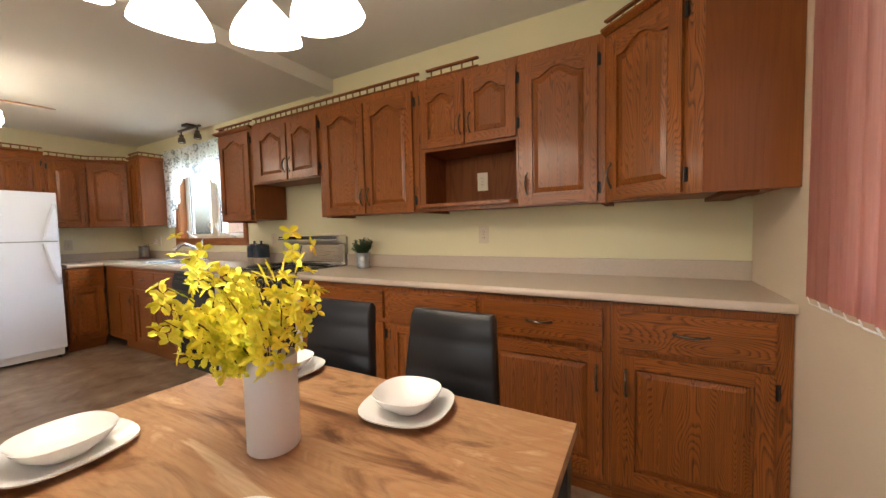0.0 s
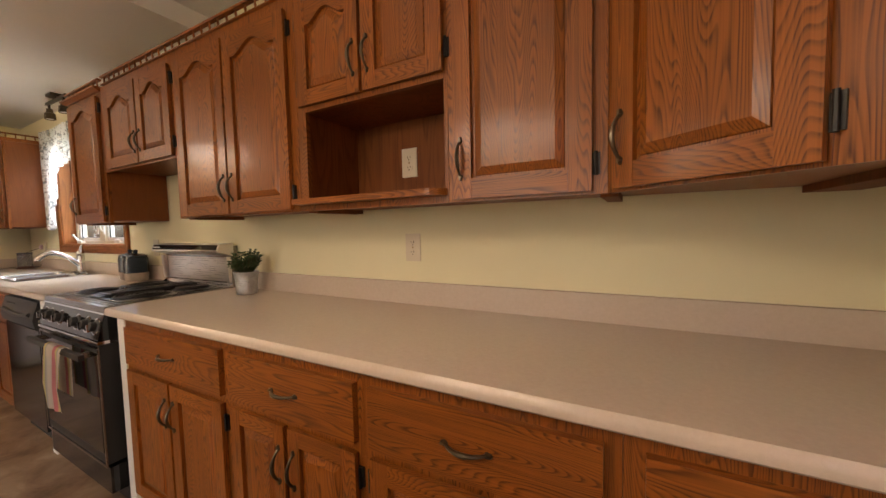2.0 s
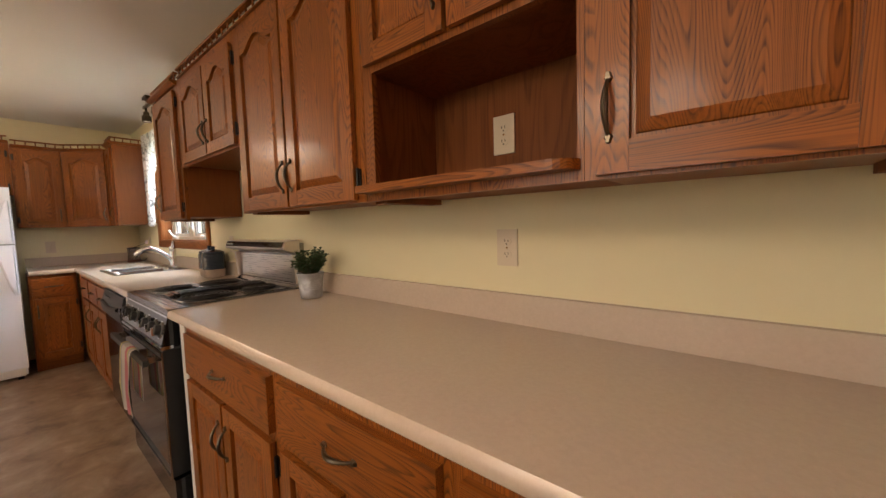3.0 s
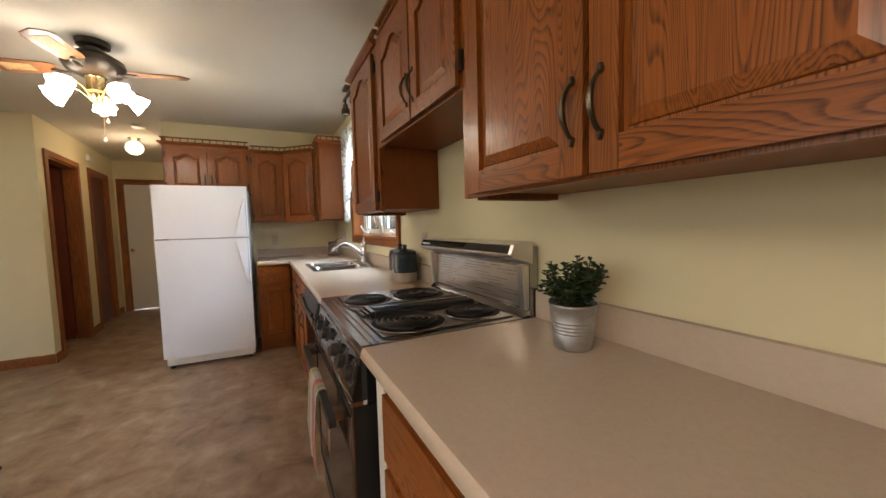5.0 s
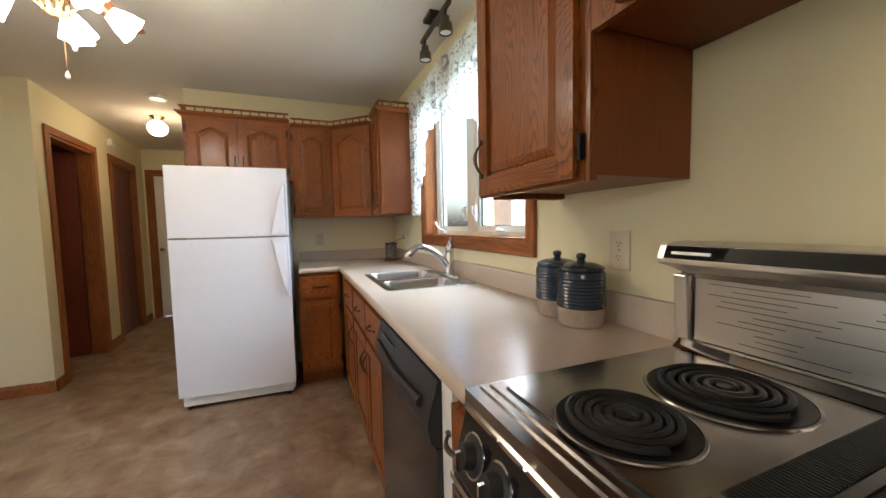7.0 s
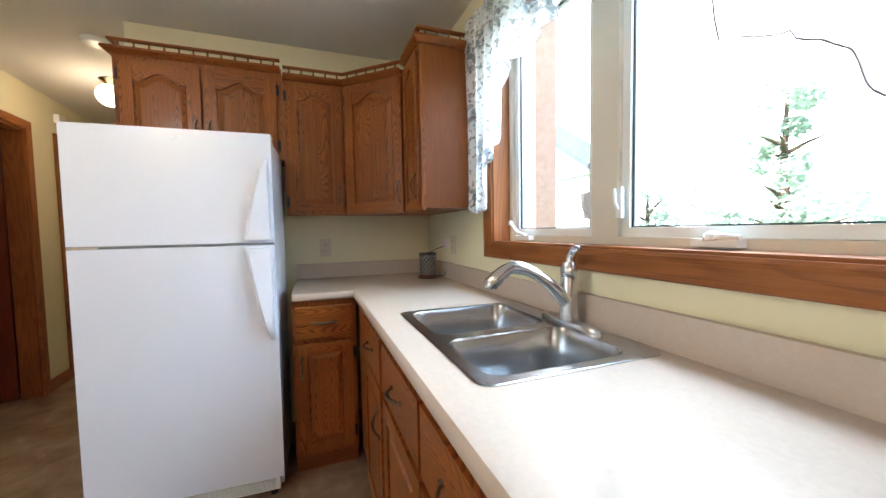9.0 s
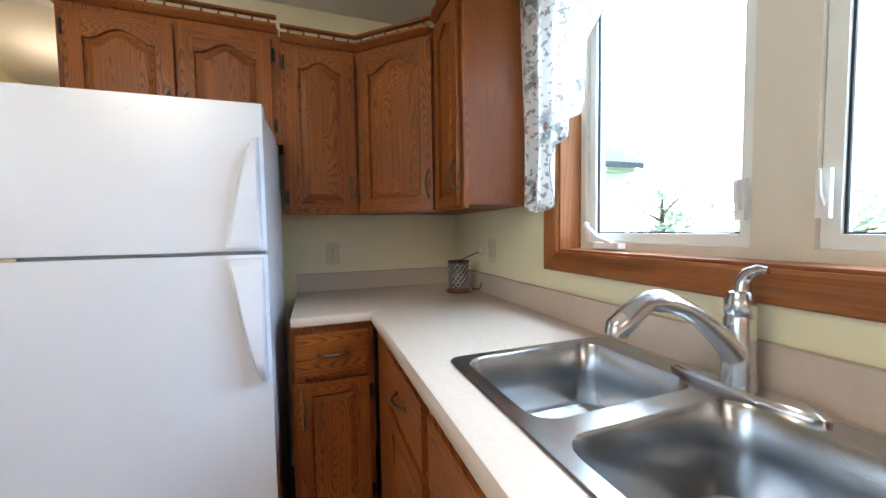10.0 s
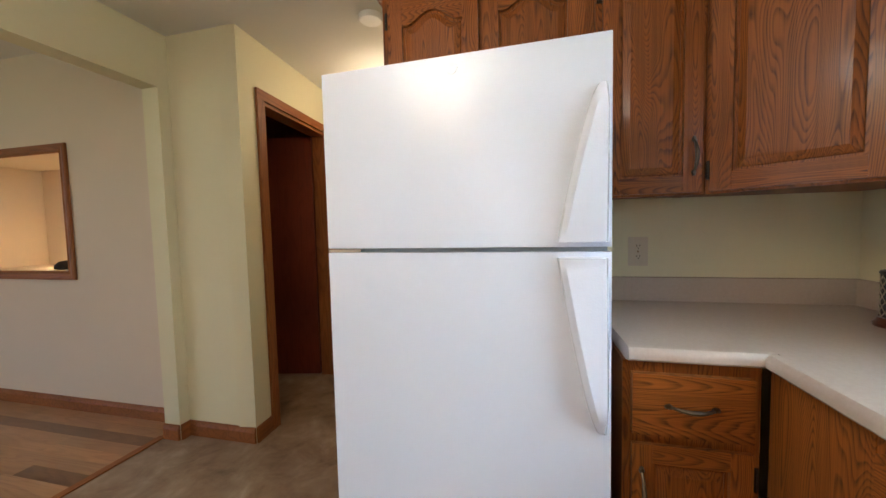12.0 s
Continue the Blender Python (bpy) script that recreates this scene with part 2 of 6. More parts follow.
def upright(bm, pts, y0, y1, mat=0):
    """A polygon (x, z), counterclockwise as seen from -y, from y0 (front) to y1 (back)."""
    a, b = [bm.verts.new((x, y0, z)) for x, z in pts], [bm.verts.new((x, y1, z)) for x, z in pts]
    n = len(pts)
    fs = [bm.faces.new(a), bm.faces.new(b[::-1])] + [bm.faces.new((a[(i + 1) % n], a[i], b[i], b[(i + 1) % n])) for i in range(n)]
    for f in fs:
        f.material_index = mat


def loft(bm, loops, cap0=True, cap1=True, closed=True, mat=0):
    rows = [[bm.verts.new(p) for p in loop] for loop in loops]
    n = len(rows[0])
    for a, b in zip(rows, rows[1:]):
        for i in range(n if closed else n - 1):
            bm.faces.new((a[i], a[(i + 1) % n], b[(i + 1) % n], b[i])).material_index = mat
    if cap0:
        bm.faces.new(rows[0][::-1]).material_index = mat
    if cap1:
        bm.faces.new(rows[-1]).material_index = mat
    return rows


def ring(cx, cy, z, r, n=24):
    return [(cx + r * math.cos(2 * math.pi * i / n), cy + r * math.sin(2 * math.pi * i / n), z) for i in range(n)]


def lathe(bm, profile, cx=0, cy=0, n=28, cap0=True, cap1=True, mat=0):
    loft(bm, [ring(cx, cy, z, max(r, 1e-4), n) for r, z in profile], cap0, cap1, True, mat)


def tube(bm, pts, r, n=8, mat=0):
    pts = [Vector(p) for p in pts]
    rs = r if isinstance(r, (list, tuple)) else [r] * len(pts)
    loops, side = [], None
    for i, p in enumerate(pts):
        d = (pts[min(i + 1, len(pts) - 1)] - pts[max(i - 1, 0)]).normalized()
        if side is None:
            side = d.orthogonal().normalized()
        side = (side - d * side.dot(d)).normalized()
        up = d.cross(side)
        loops.append([p + rs[i] * (math.cos(2 * math.pi * k / n) * side + math.sin(2 * math.pi * k / n) * up) for k in range(n)])
    loft(bm, loops, True, True, True, mat)


def rounded(x0, x1, y0, y1, r, n=5):
    """A rounded rectangle, counterclockwise."""
    out = []
    for cx, cy, a in ((x1 - r, y0 + r, -90), (x1 - r, y1 - r, 0), (x0 + r, y1 - r, 90), (x0 + r, y0 + r, 180)):
        out += [(cx + r * math.cos(radians(a + 90 * k / n)), cy + r * math.sin(radians(a + 90 * k / n))) for k in range(n + 1)]
    return out


# ---- the shell ----
def wall_piece(bm, x0, x1, y0, y1, z0, z1, mat=0):
    box(bm, x0, x1, y0, y1, z0, z1, mat)


WX0, WX1, WZ0, WZ1 = -4.630, -3.355, 1.14, 2.11   # opening of the sink window
bm = bmesh.new()
T = 0.16
wall_piece(bm, WEST - 0.12, WX0, NORTH, NORTH + T, 0, 2.5)
wall_piece(bm, WX1, EAST + T, NORTH, NORTH + T, 0, 2.5)
wall_piece(bm, WX0, WX1, NORTH, NORTH + T, 0, WZ0)
wall_piece(bm, WX0, WX1, NORTH, NORTH + T, WZ1, 2.5)
tagged(part("wall_north", bm, wall_yellow), "pale yellow painted wall behind the cabinets", kind="structure")

EY0, EY1, EZ0, EZ1 = -0.9, 1.62, 0.98, 2.05
bm = bmesh.new()
wall_piece(bm, EAST, EAST + T, EY1, NORTH, 0, 2.5)
wall_piece(bm, EAST, EAST + T, -4.3, EY0, 0, 2.5)
wall_piece(bm, EAST, EAST + T, EY0, EY1, 0, EZ0)
wall_piece(bm, EAST, EAST + T, EY0, EY1, EZ1, 2.5)
tagged(part("wall_east", bm, wall_warm_tint), "cream wall at the dining end, the blind's light in its colour", kind="structure")

bm = bmesh.new()
wall_piece(bm, WEST - 0.12, WEST, 0.862, NORTH, 0, 2.5)
tagged(part("wall_west", bm, wall_yellow), "pale yellow painted wall behind the refrigerator", kind="structure")

JX = -5.650    # jamb of the wide opening
HX, HY = -5.715, -0.115     # corner by the hall
bm = bmesh.new()
D1a, D1b, D2a, D2b, DH = -6.70, -5.91, -7.85, -7.13, 2.00
for x0, x1, z0, z1 in ((D1b, HX, 0, 2.5), (D2b, D1a, 0, 2.5), (-8.35, D2a, 0, 2.5), (D1a, D1b, DH, 2.5), (D2a, D2b, DH, 2.5)):
    wall_piece(bm, x0, x1, HY - 0.11, HY, z0, z1)
tagged(part("wall_hall_south", bm, wall_yellow), "pale yellow hall wall with two dark doors", kind="structure")
bm = bmesh.new()
wall_piece(bm, -5.85, HX, -0.586, HY - 0.112, 0, 2.5)
wall_piece(bm, -5.85, JX, -0.70, -0.587, 0, 2.5)
tagged(part("wall_closet_side", bm, wall_yellow), "pale yellow short wall beside the wide opening", kind="structure")
bm = bmesh.new()
wall_piece(bm, JX + 0.001, EAST, -0.70, -0.587, 2.04, 2.5)
tagged(part("wall_header", bm, wall_yellow), "pale yellow header over the wide opening", kind="structure")
bm = bmesh.new()
wall_piece(bm, -8.35, WEST - 0.121, 0.862, 0.98, 0, 2.5)
tagged(part("wall_hall_north", bm, wall_yellow), "pale yellow hall wall", kind="structure")
bm = bmesh.new()
wall_piece(bm, -8.35, -8.24, 0.60, 0.861, 0, 2.5)
wall_piece(bm, -8.35, -8.24, -0.60, -0.20, 0, 2.5)
wall_piece(bm, -8.35, -8.24, -0.20, 0.60, DH, 2.5)
tagged(part("wall_hall_end", bm, wall_yellow), "pale yellow wall at the end of the hall", kind="structure")
# closet behind the first hall door, and the living room
bm = bmesh.new()
wall_piece(bm, -8.35, -5.93, -1.6, -1.5, 0, 2.5)
wall_piece(bm, -6.95, -6.85, -1.5, HY - 0.111, 0, 2.5)
tagged(part("wall_closet_back", bm, door_wood), "dark brown panelled closet wall", kind="structure")
NY0, NY1, NZ0, NZ1 = -2.65, -1.63, 0.98, 1.78      # lit recess in the living room wall
bm = bmesh.new()
LX = -5.80
wall_piece(bm, LX - 0.12, LX, NY1, -0.701, 0, 2.5)
wall_piece(bm, LX - 0.12, LX, -4.3, NY0, 0, 2.5)
wall_piece(bm, LX - 0.12, LX, NY0, NY1, 0, NZ0)
wall_piece(bm, LX - 0.12, LX, NY0, NY1, NZ1, 2.5)
wall_piece(bm, LX - 0.55, LX - 0.45, NY0 - 0.1, NY1 + 0.1, 0.8, 2.1)
wall_piece(bm, LX - 0.449, LX - 0.121, NY0 - 0.1, NY0, 0.8, 2.1)
wall_piece(bm, LX - 0.449, LX - 0.121, NY1, NY1 + 0.1, 0.8, 2.1)
wall_piece(bm, LX - 0.449, LX - 0.121, NY0, NY1, 0.88, NZ0)
wall_piece(bm, LX - 0.449, LX - 0.121, NY0, NY1, NZ1, NZ1 + 0.08)
tagged(part("wall_living_west", bm, wall_warm_tint), "cream living room wall with a lit recess", kind="structure")
# Unseen south wall, added with a wide opening for the fill light
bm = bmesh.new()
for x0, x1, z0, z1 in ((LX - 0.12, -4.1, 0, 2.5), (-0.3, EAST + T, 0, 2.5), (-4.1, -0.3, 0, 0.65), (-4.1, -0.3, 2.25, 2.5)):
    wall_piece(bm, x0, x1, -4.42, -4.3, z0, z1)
tagged(part("wall_south", bm, wall_warm_tint), "unseen cream living room wall with an added wide opening", kind="structure")

bm = bmesh.new()
box(bm, -8.4, EAST + T, -0.72, NORTH + T, -0.1, 0)
tagged(part("floor", bm, vinyl), "mottled brown sheet vinyl kitchen floor", kind="structure")
bm = bmesh.new()
box(bm, -8.4, EAST + T, -4.45, -0.721, -0.1, -0.004)
tagged(part("floor_living", bm, material("plank_bed", (0.20, 0.11, 0.05), 0.6)), "hardwood living room floor", kind="structure")

bm = bmesh.new()
box(bm, -8.4, -2.06, -0.705, NORTH + T, CEIL_K, CEIL_K + 0.12)
tagged(part("ceiling_kitchen", bm, ceiling_paint), "off-white kitchen and hall ceiling", kind="structure")
bm = bmesh.new()
box(bm, -2.06, EAST + T, -0.705, NORTH + T, CEIL_D, CEIL_D + 0.05)
tagged(part("ceiling_dining", bm, ceiling_paint), "off-white dining ceiling", kind="structure")
bm = bmesh.new()
box(bm, -8.4, EAST + T, -4.45, -0.706, 2.45, 2.53)
tagged(part("ceiling_living", bm, ceiling_paint), "off-white living room ceiling", kind="structure")
bm = bmesh.new()
box(bm, -2.25, -2.055, -0.58, NORTH - 0.002, CEIL_K - 0.02, CEIL_D - 0.003)
tagged(part("ceiling_beam", bm, ceiling_paint, bevel=0.006), "painted beam between kitchen and dining ceilings", kind="structure")


def skirting(x0, y0, x1, y1, name="baseboard"):
    """A moulded board along the wall foot; the room lies to the right of the way from the first to the second end."""
    d = Vector((x1 - x0, y1 - y0, 0))
    n = Vector((d.y, -d.x, 0)).normalized()
    prof = [(0.002, 0), (0.016, 0), (0.016, 0.062), (0.011, 0.075), (0.009, 0.086), (0.002, 0.09)]
    bm = bmesh.new()
    loft(bm, [[Vector((x, y, 0)) + n * o + Vector((0, 0, z)) for o, z in prof] for x, y in ((x0, y0), (x1, y1))])
    bmesh.ops.recalc_face_normals(bm, faces=bm.faces)
    return tagged(part(name, bm, trimwood), "stained wood baseboard", kind="structure")


skirting(HX, -0.586, HX, HY)
skirting(JX, -0.586, HX, -0.586)
for a in ((HX, D1b + 0.06), (D1a - 0.06, D2b + 0.06), (D2a - 0.06, -8.20)):
    skirting(a[0], HY, a[1], HY)["hall"] = 1
skirting(LX, -4.3, LX, -0.701)
skirting(JX, -0.70, JX, -0.586)
skirting(WEST - 0.12, 0.862, WEST, 0.862)


def casing(name, x0, x1, h, at, turn):
    """A stained casing round a doorway in a wall whose face is y = 0, seen from +y after the turn."""
    t = tagged(thing(name, "", "", at=at, turn=turn), "stained wood door casing", kind="structure")
    for nm, a in (("jamb", (x0 - 0.06, x0 + 0.005)), ("jamb", (x1 - 0.005, x1 + 0.06))):
        bm = bmesh.new()
        box(bm, a[0], a[1], 0.002, 0.018, 0, h)
        part(nm, bm, trimwood_v, t, bevel=0.004)
    bm = bmesh.new()
    box(bm, x0 - 0.06, x1 + 0.06, 0.002, 0.018, h + 0.001, h + 0.06)
    part("head", bm, trimwood, t, bevel=0.004)
    for a in ((x0, x0 + 0.018), (x1 - 0.018, x1)):
        bm = bmesh.new()
        box(bm, a[0], a[1], -0.112, 0.001, 0, h - 0.018)
        part("lining", bm, trimwood_v, t)
    bm = bmesh.new()
    box(bm, x0, x1, -0.112, 0.001, h - 0.018, h)
    part("lining", bm, trimwood, t)
    return t


casing("door_frame", D1a, D1b, DH, (0, HY, 0), 0)
casing("door_frame", D2a, D2b, DH, (0, HY, 0), 0)
casing("door_frame", -0.60, 0.20, DH, (-8.24, 0, 0), -90)

# ---- cabinets ----
def arch_height(u, rise):
    c = abs(2 * u - 1)
    return 0.0 if c > 0.8 else rise * (0.5 + 0.5 * math.cos(math.pi * c / 0.8)) ** 0.75


def pull(parent, x, z, upright_one, y=-0.019, name="handle"):
    """A curved antique pull with leaf-shaped feet."""
    bm = bmesh.new()
    n = 11
    pts, rad = [], []
    for k in range(n):
        u = k / (n - 1)
        s = (u - 0.5) * 0.092
        out = 0.004 + 0.021 * math.sin(math.pi * u) ** 0.8
        pts.append((x, y - out, z + s) if upright_one else (x + s, y - out, z))
        rad.append(0.0036 + 0.0026 * math.sin(math.pi * u) ** 2)
    tube(bm, pts, rad, 8)
    for s in (-0.049, 0.049):
        for e in (0.0, 1.0):
            c = s + math.copysign(0.006 * e, s)
            p = (x, y, z + c) if upright_one else (x + c, y, z)
            q = (p[0], y - 0.007, p[2])
            tube(bm, [p, q], [0.0075 - 0.002 * e, 0.0045 - 0.001 * e], 8)
    return part(name, bm, bronze, parent, smooth=True)


def hinge(parent, x, z, y=-0.001):
    bm = bmesh.new()
    box(bm, x - 0.009, x + 0.009, y - 0.004, y, z - 0.026, z + 0.026)
    tube(bm, [(x, y - 0.008, z - 0.028), (x, y - 0.008, z + 0.028)], 0.0045, 8)
    return part("hinge", bm, hinge_m, parent)


def door(parent, x0, x1, z0, z1, grip, arch=True, handle_z=None, name="door"):
    """A raised-panel door on the face y = 0: two stiles, two rails, a sunk groove and a raised field."""
    w, h, t = x1 - x0, z1 - z0, 0.019
    s = min(0.054, w * 0.18)
    rise = min(0.045, w * 0.13) if arch else 0.0
    base = s * (1.0 if not arch else 1.75)
    bm = bmesh.new()
    box(bm, x0 + 0.003, x1 - 0.003, -0.005, -0.0005, z0 + 0.003, z1 - 0.003)
    d = part(name, bm, oak_v, parent)

    def front_bevel(bm):
        bmesh.ops.bevel(bm, geom=[e for e in bm.edges if e.is_manifold and e.calc_face_angle(0) > 1.2 and sum(v.co.y for v in e.verts) / 2 < -t + 0.002], offset=0.0032, segments=2, affect="EDGES", clamp_overlap=True)

    for a, b in ((x0, x0 + s), (x1 - s, x1)):
        bm = bmesh.new()
        box(bm, a, b, -t, -0.0055, z0, z1)
        front_bevel(bm)
        part("stile", bm, oak_v, d)
    bm = bmesh.new()
    box(bm, x0 + s + 0.0003, x1 - s - 0.0003, -t + 0.0004, -0.0055, z0, z0 + s)
    front_bevel(bm)
    part("rail", bm, oak_h, d)
    n = 18 if arch else 1
    bm = bmesh.new()
    low = [(x0 + s + 0.0003 + (w - 2 * s - 0.0006) * k / n, z1 - base + arch_height(k / n, rise)) for k in range(n + 1)]
    upright(bm, low + [(x1 - s - 0.0003, z1), (x0 + s + 0.0003, z1)], -t + 0.0004, -0.0055)
    front_bevel(bm)
    part("rail", bm, oak_h, d)
    ix0, ix1, iz0, iz1 = x0 + s, x1 - s, z0 + s, z1 - base
    loops = []
    for inset, y in ((-0.001, -t + 0.0125), (0.008, -t + 0.0125), (0.010, -t + 0.0095), (0.030, -t + 0.002), (0.033, -t + 0.002)):
        a, b = ix0 + inset, ix1 - inset
        loop = [(a, y, iz0 + inset), (b, y, iz0 + inset)]
        loop += [(b + (a - b) * k / n, y, iz1 - inset + arch_height(k / n, rise)) for k in range(n + 1)]
        loops.append(loop)
    bm = bmesh.new()
    loft(bm, loops, False, True)
    bmesh.ops.recalc_face_normals(bm, faces=bm.faces)
    part("panel", bm, oak_v, d)
    if grip:
        hx = x0 + 0.0225 if grip == "L" else x1 - 0.0225
        hz = handle_z if handle_z is not None else z0 + 0.11
        pull(d, hx, hz, True)
        gx = x1 + 0.008 if grip == "L" else x0 - 0.008
        for z in (z0 + 0.065, z1 - 0.065):
            hinge(d, gx, z)
    return d


def drawer(parent, x0, x1, z0, z1):
    bm = bmesh.new()
    box(bm, x0, x1, -0.019, 0, z0, z1)
    d = part("drawer_front", bm, oak_h, parent, bevel=0.004)
    pull(d, (x0 + x1) / 2, (z0 + z1) / 2, False)
    return d


def carcass(t, w, depth, z0, z1, lip=0.012):
    bm = bmesh.new()
    box(bm, 0.001, w - 0.001, 0.0195, depth, z0 + lip, z1)
    part("body", bm, side_v, t)
    bm = bmesh.new()
    box(bm, 0, w, 0, 0.019, z0, z1)
    part("face_frame", bm, oak_v, t, bevel=0.0015)


UPD = NORTH - 2.240 - 0.003


def gallery(name, pts, z, label, cornice=True):
    """A small rail on turned spindles that follows a line of points on the cabinet tops."""
    t = thing(name, label, "gallery rail", "gallery rails on the cabinets")
    P = [Vector((*p, 0)) for p in pts]

    def side(off):
        out = []
        for i, p in enumerate(P):
            ds = []
            if i:
                ds.append((p - P[i - 1]).normalized())
            if i < len(P) - 1:
                ds.append((P[i + 1] - p).normalized())
            ns = [Vector((d.y, -d.x, 0)) for d in ds]
            n = sum(ns, Vector()).normalized()
            out.append(p + n * off / max(0.3, n.dot(ns[0])))
        return out

    def strip(nm, a, b, z0, z1, mat):
        A, B = side(a), side(b)
        bm = bmesh.new()
        loft(bm, [[(*A[i].xy, z0), (*B[i].xy, z0), (*B[i].xy, z1), (*A[i].xy, z1)] for i in range(len(P))])
        bmesh.ops.recalc_face_normals(bm, faces=bm.faces)
        part(nm, bm, mat, t, bevel=0.002)

    if cornice:
        A = side(-0.02), side(0.012), side(0.034), side(0.034), side(-0.02)
        zs = (z - 0.022, z - 0.022, z - 0.006, z + 0.004, z + 0.004)
        bm = bmesh.new()
        loft(bm, [[(*A[k][i].xy, zs[k]) for k in range(5)] for i in range(len(P))])
        bmesh.ops.recalc_face_normals(bm, faces=bm.faces)
        part("cornice", bm, oak_h, t)
        z += 0.004
    else:
        strip("bottom_rail", -0.008, 0.012, z, z + 0.006, oak_h)
        z += 0.006
    strip("top_rail", -0.009, 0.014, z + 0.034, z + 0.045, oak_h)
    sp = None
    for a, b in zip(side(0.002), side(0.002)[1:]):
        n = max(1, round((b - a).length / 0.062))
        for k in range(n):
            p = a + (b - a) * (k + 0.5) / n
            if sp is None:
                bm = bmesh.new()
                lathe(bm, [(0.005, 0), (0.005, 0.003), (0.0035, 0.008), (0.0055, 0.017), (0.0035, 0.026), (0.005, 0.031), (0.005, 0.034)], n=8)
                sp = part("spindle", bm, oak_v, t, smooth=True)
                sp.location = (p.x, p.y, z)
            else:
                o = new("spindle", sp.data)
                o.parent, o.location = t, (p.x, p.y, z)
    return t


UF = 2.240   # face of the upper cabinets
G = "upper kitchen cabinets"


def upper(name, x0, x1, z0, z1, label, doors, depth=UPD, at=None, turn=0.0):
    t = thing(name, label, "upper cabinet", G, at=at or (x0, UF, 0), turn=turn)
    carcass(t, x1 - x0, depth, z0, z1)
    for d in doors:
        door(t, *d)
    return t


upper("wall_cabinet", -3.18, -2.696, UP0, UP1, "oak cabinet with one arched door beside the sink window", [(0.029, 0.455, UP0 + 0.007, 2.038, "L")])
upper("wall_cabinet", -2.695, -1.904, 1.595, UP1, "short oak cabinet with two arched doors over the range", [(0.075, 0.446, 1.605, 2.035, "R"), (0.460, 0.786, 1.605, 2.035, "L")])
upper("wall_cabinet", -1.903, -1.043, UP0, UP1, "tall oak cabinet with two arched doors above the counter", [(0.051, 0.429, UP0 + 0.007, 2.035, "R"), (0.443, 0.823, UP0 + 0.007, 2.035, "L")])
upper("wall_cabinet", -0.418, 0, UP0, UP1, "oak cabinet with one tall arched door beside the niche", [(0.023, 0.385, UP0 + 0.007, 2.035, "L")])


def niche_cabinet():
    x0, w = -1.041, 0.622
    t = thing("wall_cabinet", "oak cabinet with two small arched doors above an open niche", "upper cabinet", G, at=(x0, UF, 0))
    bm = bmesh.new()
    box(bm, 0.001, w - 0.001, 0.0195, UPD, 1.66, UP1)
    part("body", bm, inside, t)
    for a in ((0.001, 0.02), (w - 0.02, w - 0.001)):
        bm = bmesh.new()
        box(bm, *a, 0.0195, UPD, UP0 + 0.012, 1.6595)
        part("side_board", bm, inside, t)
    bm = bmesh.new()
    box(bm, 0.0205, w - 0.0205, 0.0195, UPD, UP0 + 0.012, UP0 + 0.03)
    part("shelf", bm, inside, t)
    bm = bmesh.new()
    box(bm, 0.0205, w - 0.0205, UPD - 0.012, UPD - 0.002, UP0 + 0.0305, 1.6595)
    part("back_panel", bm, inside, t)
    bm = bmesh.new()
    box(bm, 0, 0.04, 0, 0.019, UP0, UP1)
    box(bm, w - 0.012, w, 0, 0.019, UP0, UP1)
    box(bm, 0.0405, w - 0.0125, 0, 0.019, 1.655, UP1)
    box(bm, 0.0405, w - 0.0125, 0, 0.019, UP0, UP0 + 0.03)
    part("face_frame", bm, oak_v, t)
    bm = bmesh.new()
    r = 0.05
    pts = [(0.0, 0.0), (0.0, -0.045)] + [(w - 0.006 - r + r * math.sin(radians(a)), -0.045 + r - r * math.cos(radians(a)) if a < 90 else -0.0) for a in range(0, 91, 15)] 
    slab(bm, [(x, y - 0.0005) for x, y in pts], UP0 + 0.022, UP0 + 0.042)
    part("shelf_lip", bm, oak_h, t, bevel=0.004)
    door(t, 0.022, 0.311, 1.672, 2.035, "R")
    door(t, 0.325, 0.614, 1.672, 2.035, "L")
    return t


niche_cabinet()


# east end: the face turns out from the run to a plain side panel
a0, a1 = Vector((0.001, UF, 0)), Vector((0.346, 1.952, 0))
ang = math.degrees(math.atan2(a1.y - a0.y, a1.x - a0.x))
wlen = (a1 - a0).length
t = thing("wall_cabinet", "angled oak cabinet with arched door and wide plain side", "upper cabinet", G, at=a0[:], turn=ang)
bm = bmesh.new()
box(bm, 0, wlen, 0, 0.019, UP0, UP1)
part("face_frame", bm, oak_v, t, bevel=0.0015)
inv = t.matrix_world.inverted()
bm = bmesh.new()
poly = [(0.021, UF + 0.012), (0.357, 1.964), (EAST - 0.002, 1.964), (EAST - 0.002, NORTH - 0.003), (0.007, NORTH - 0.003)]
slab(bm, [(inv @ Vector((*p, 0))).xy[:] for p in poly], UP0 + 0.012, UP1)
part("body", bm, side_v, t)
bm = bmesh.new()
slab(bm, [(inv @ Vector((*p, 0))).xy[:] for p in ((0.347, 1.952), (EAST - 0.002, 1.952), (EAST - 0.002, 1.9635), (0.347, 1.9635))], UP0, UP1)
part("side_panel", bm, side_v, t, "plain reddish-brown oak veneer side panel")
door(t, 0.028, wlen - 0.07, UP0 + 0.007, 2.035, "L")

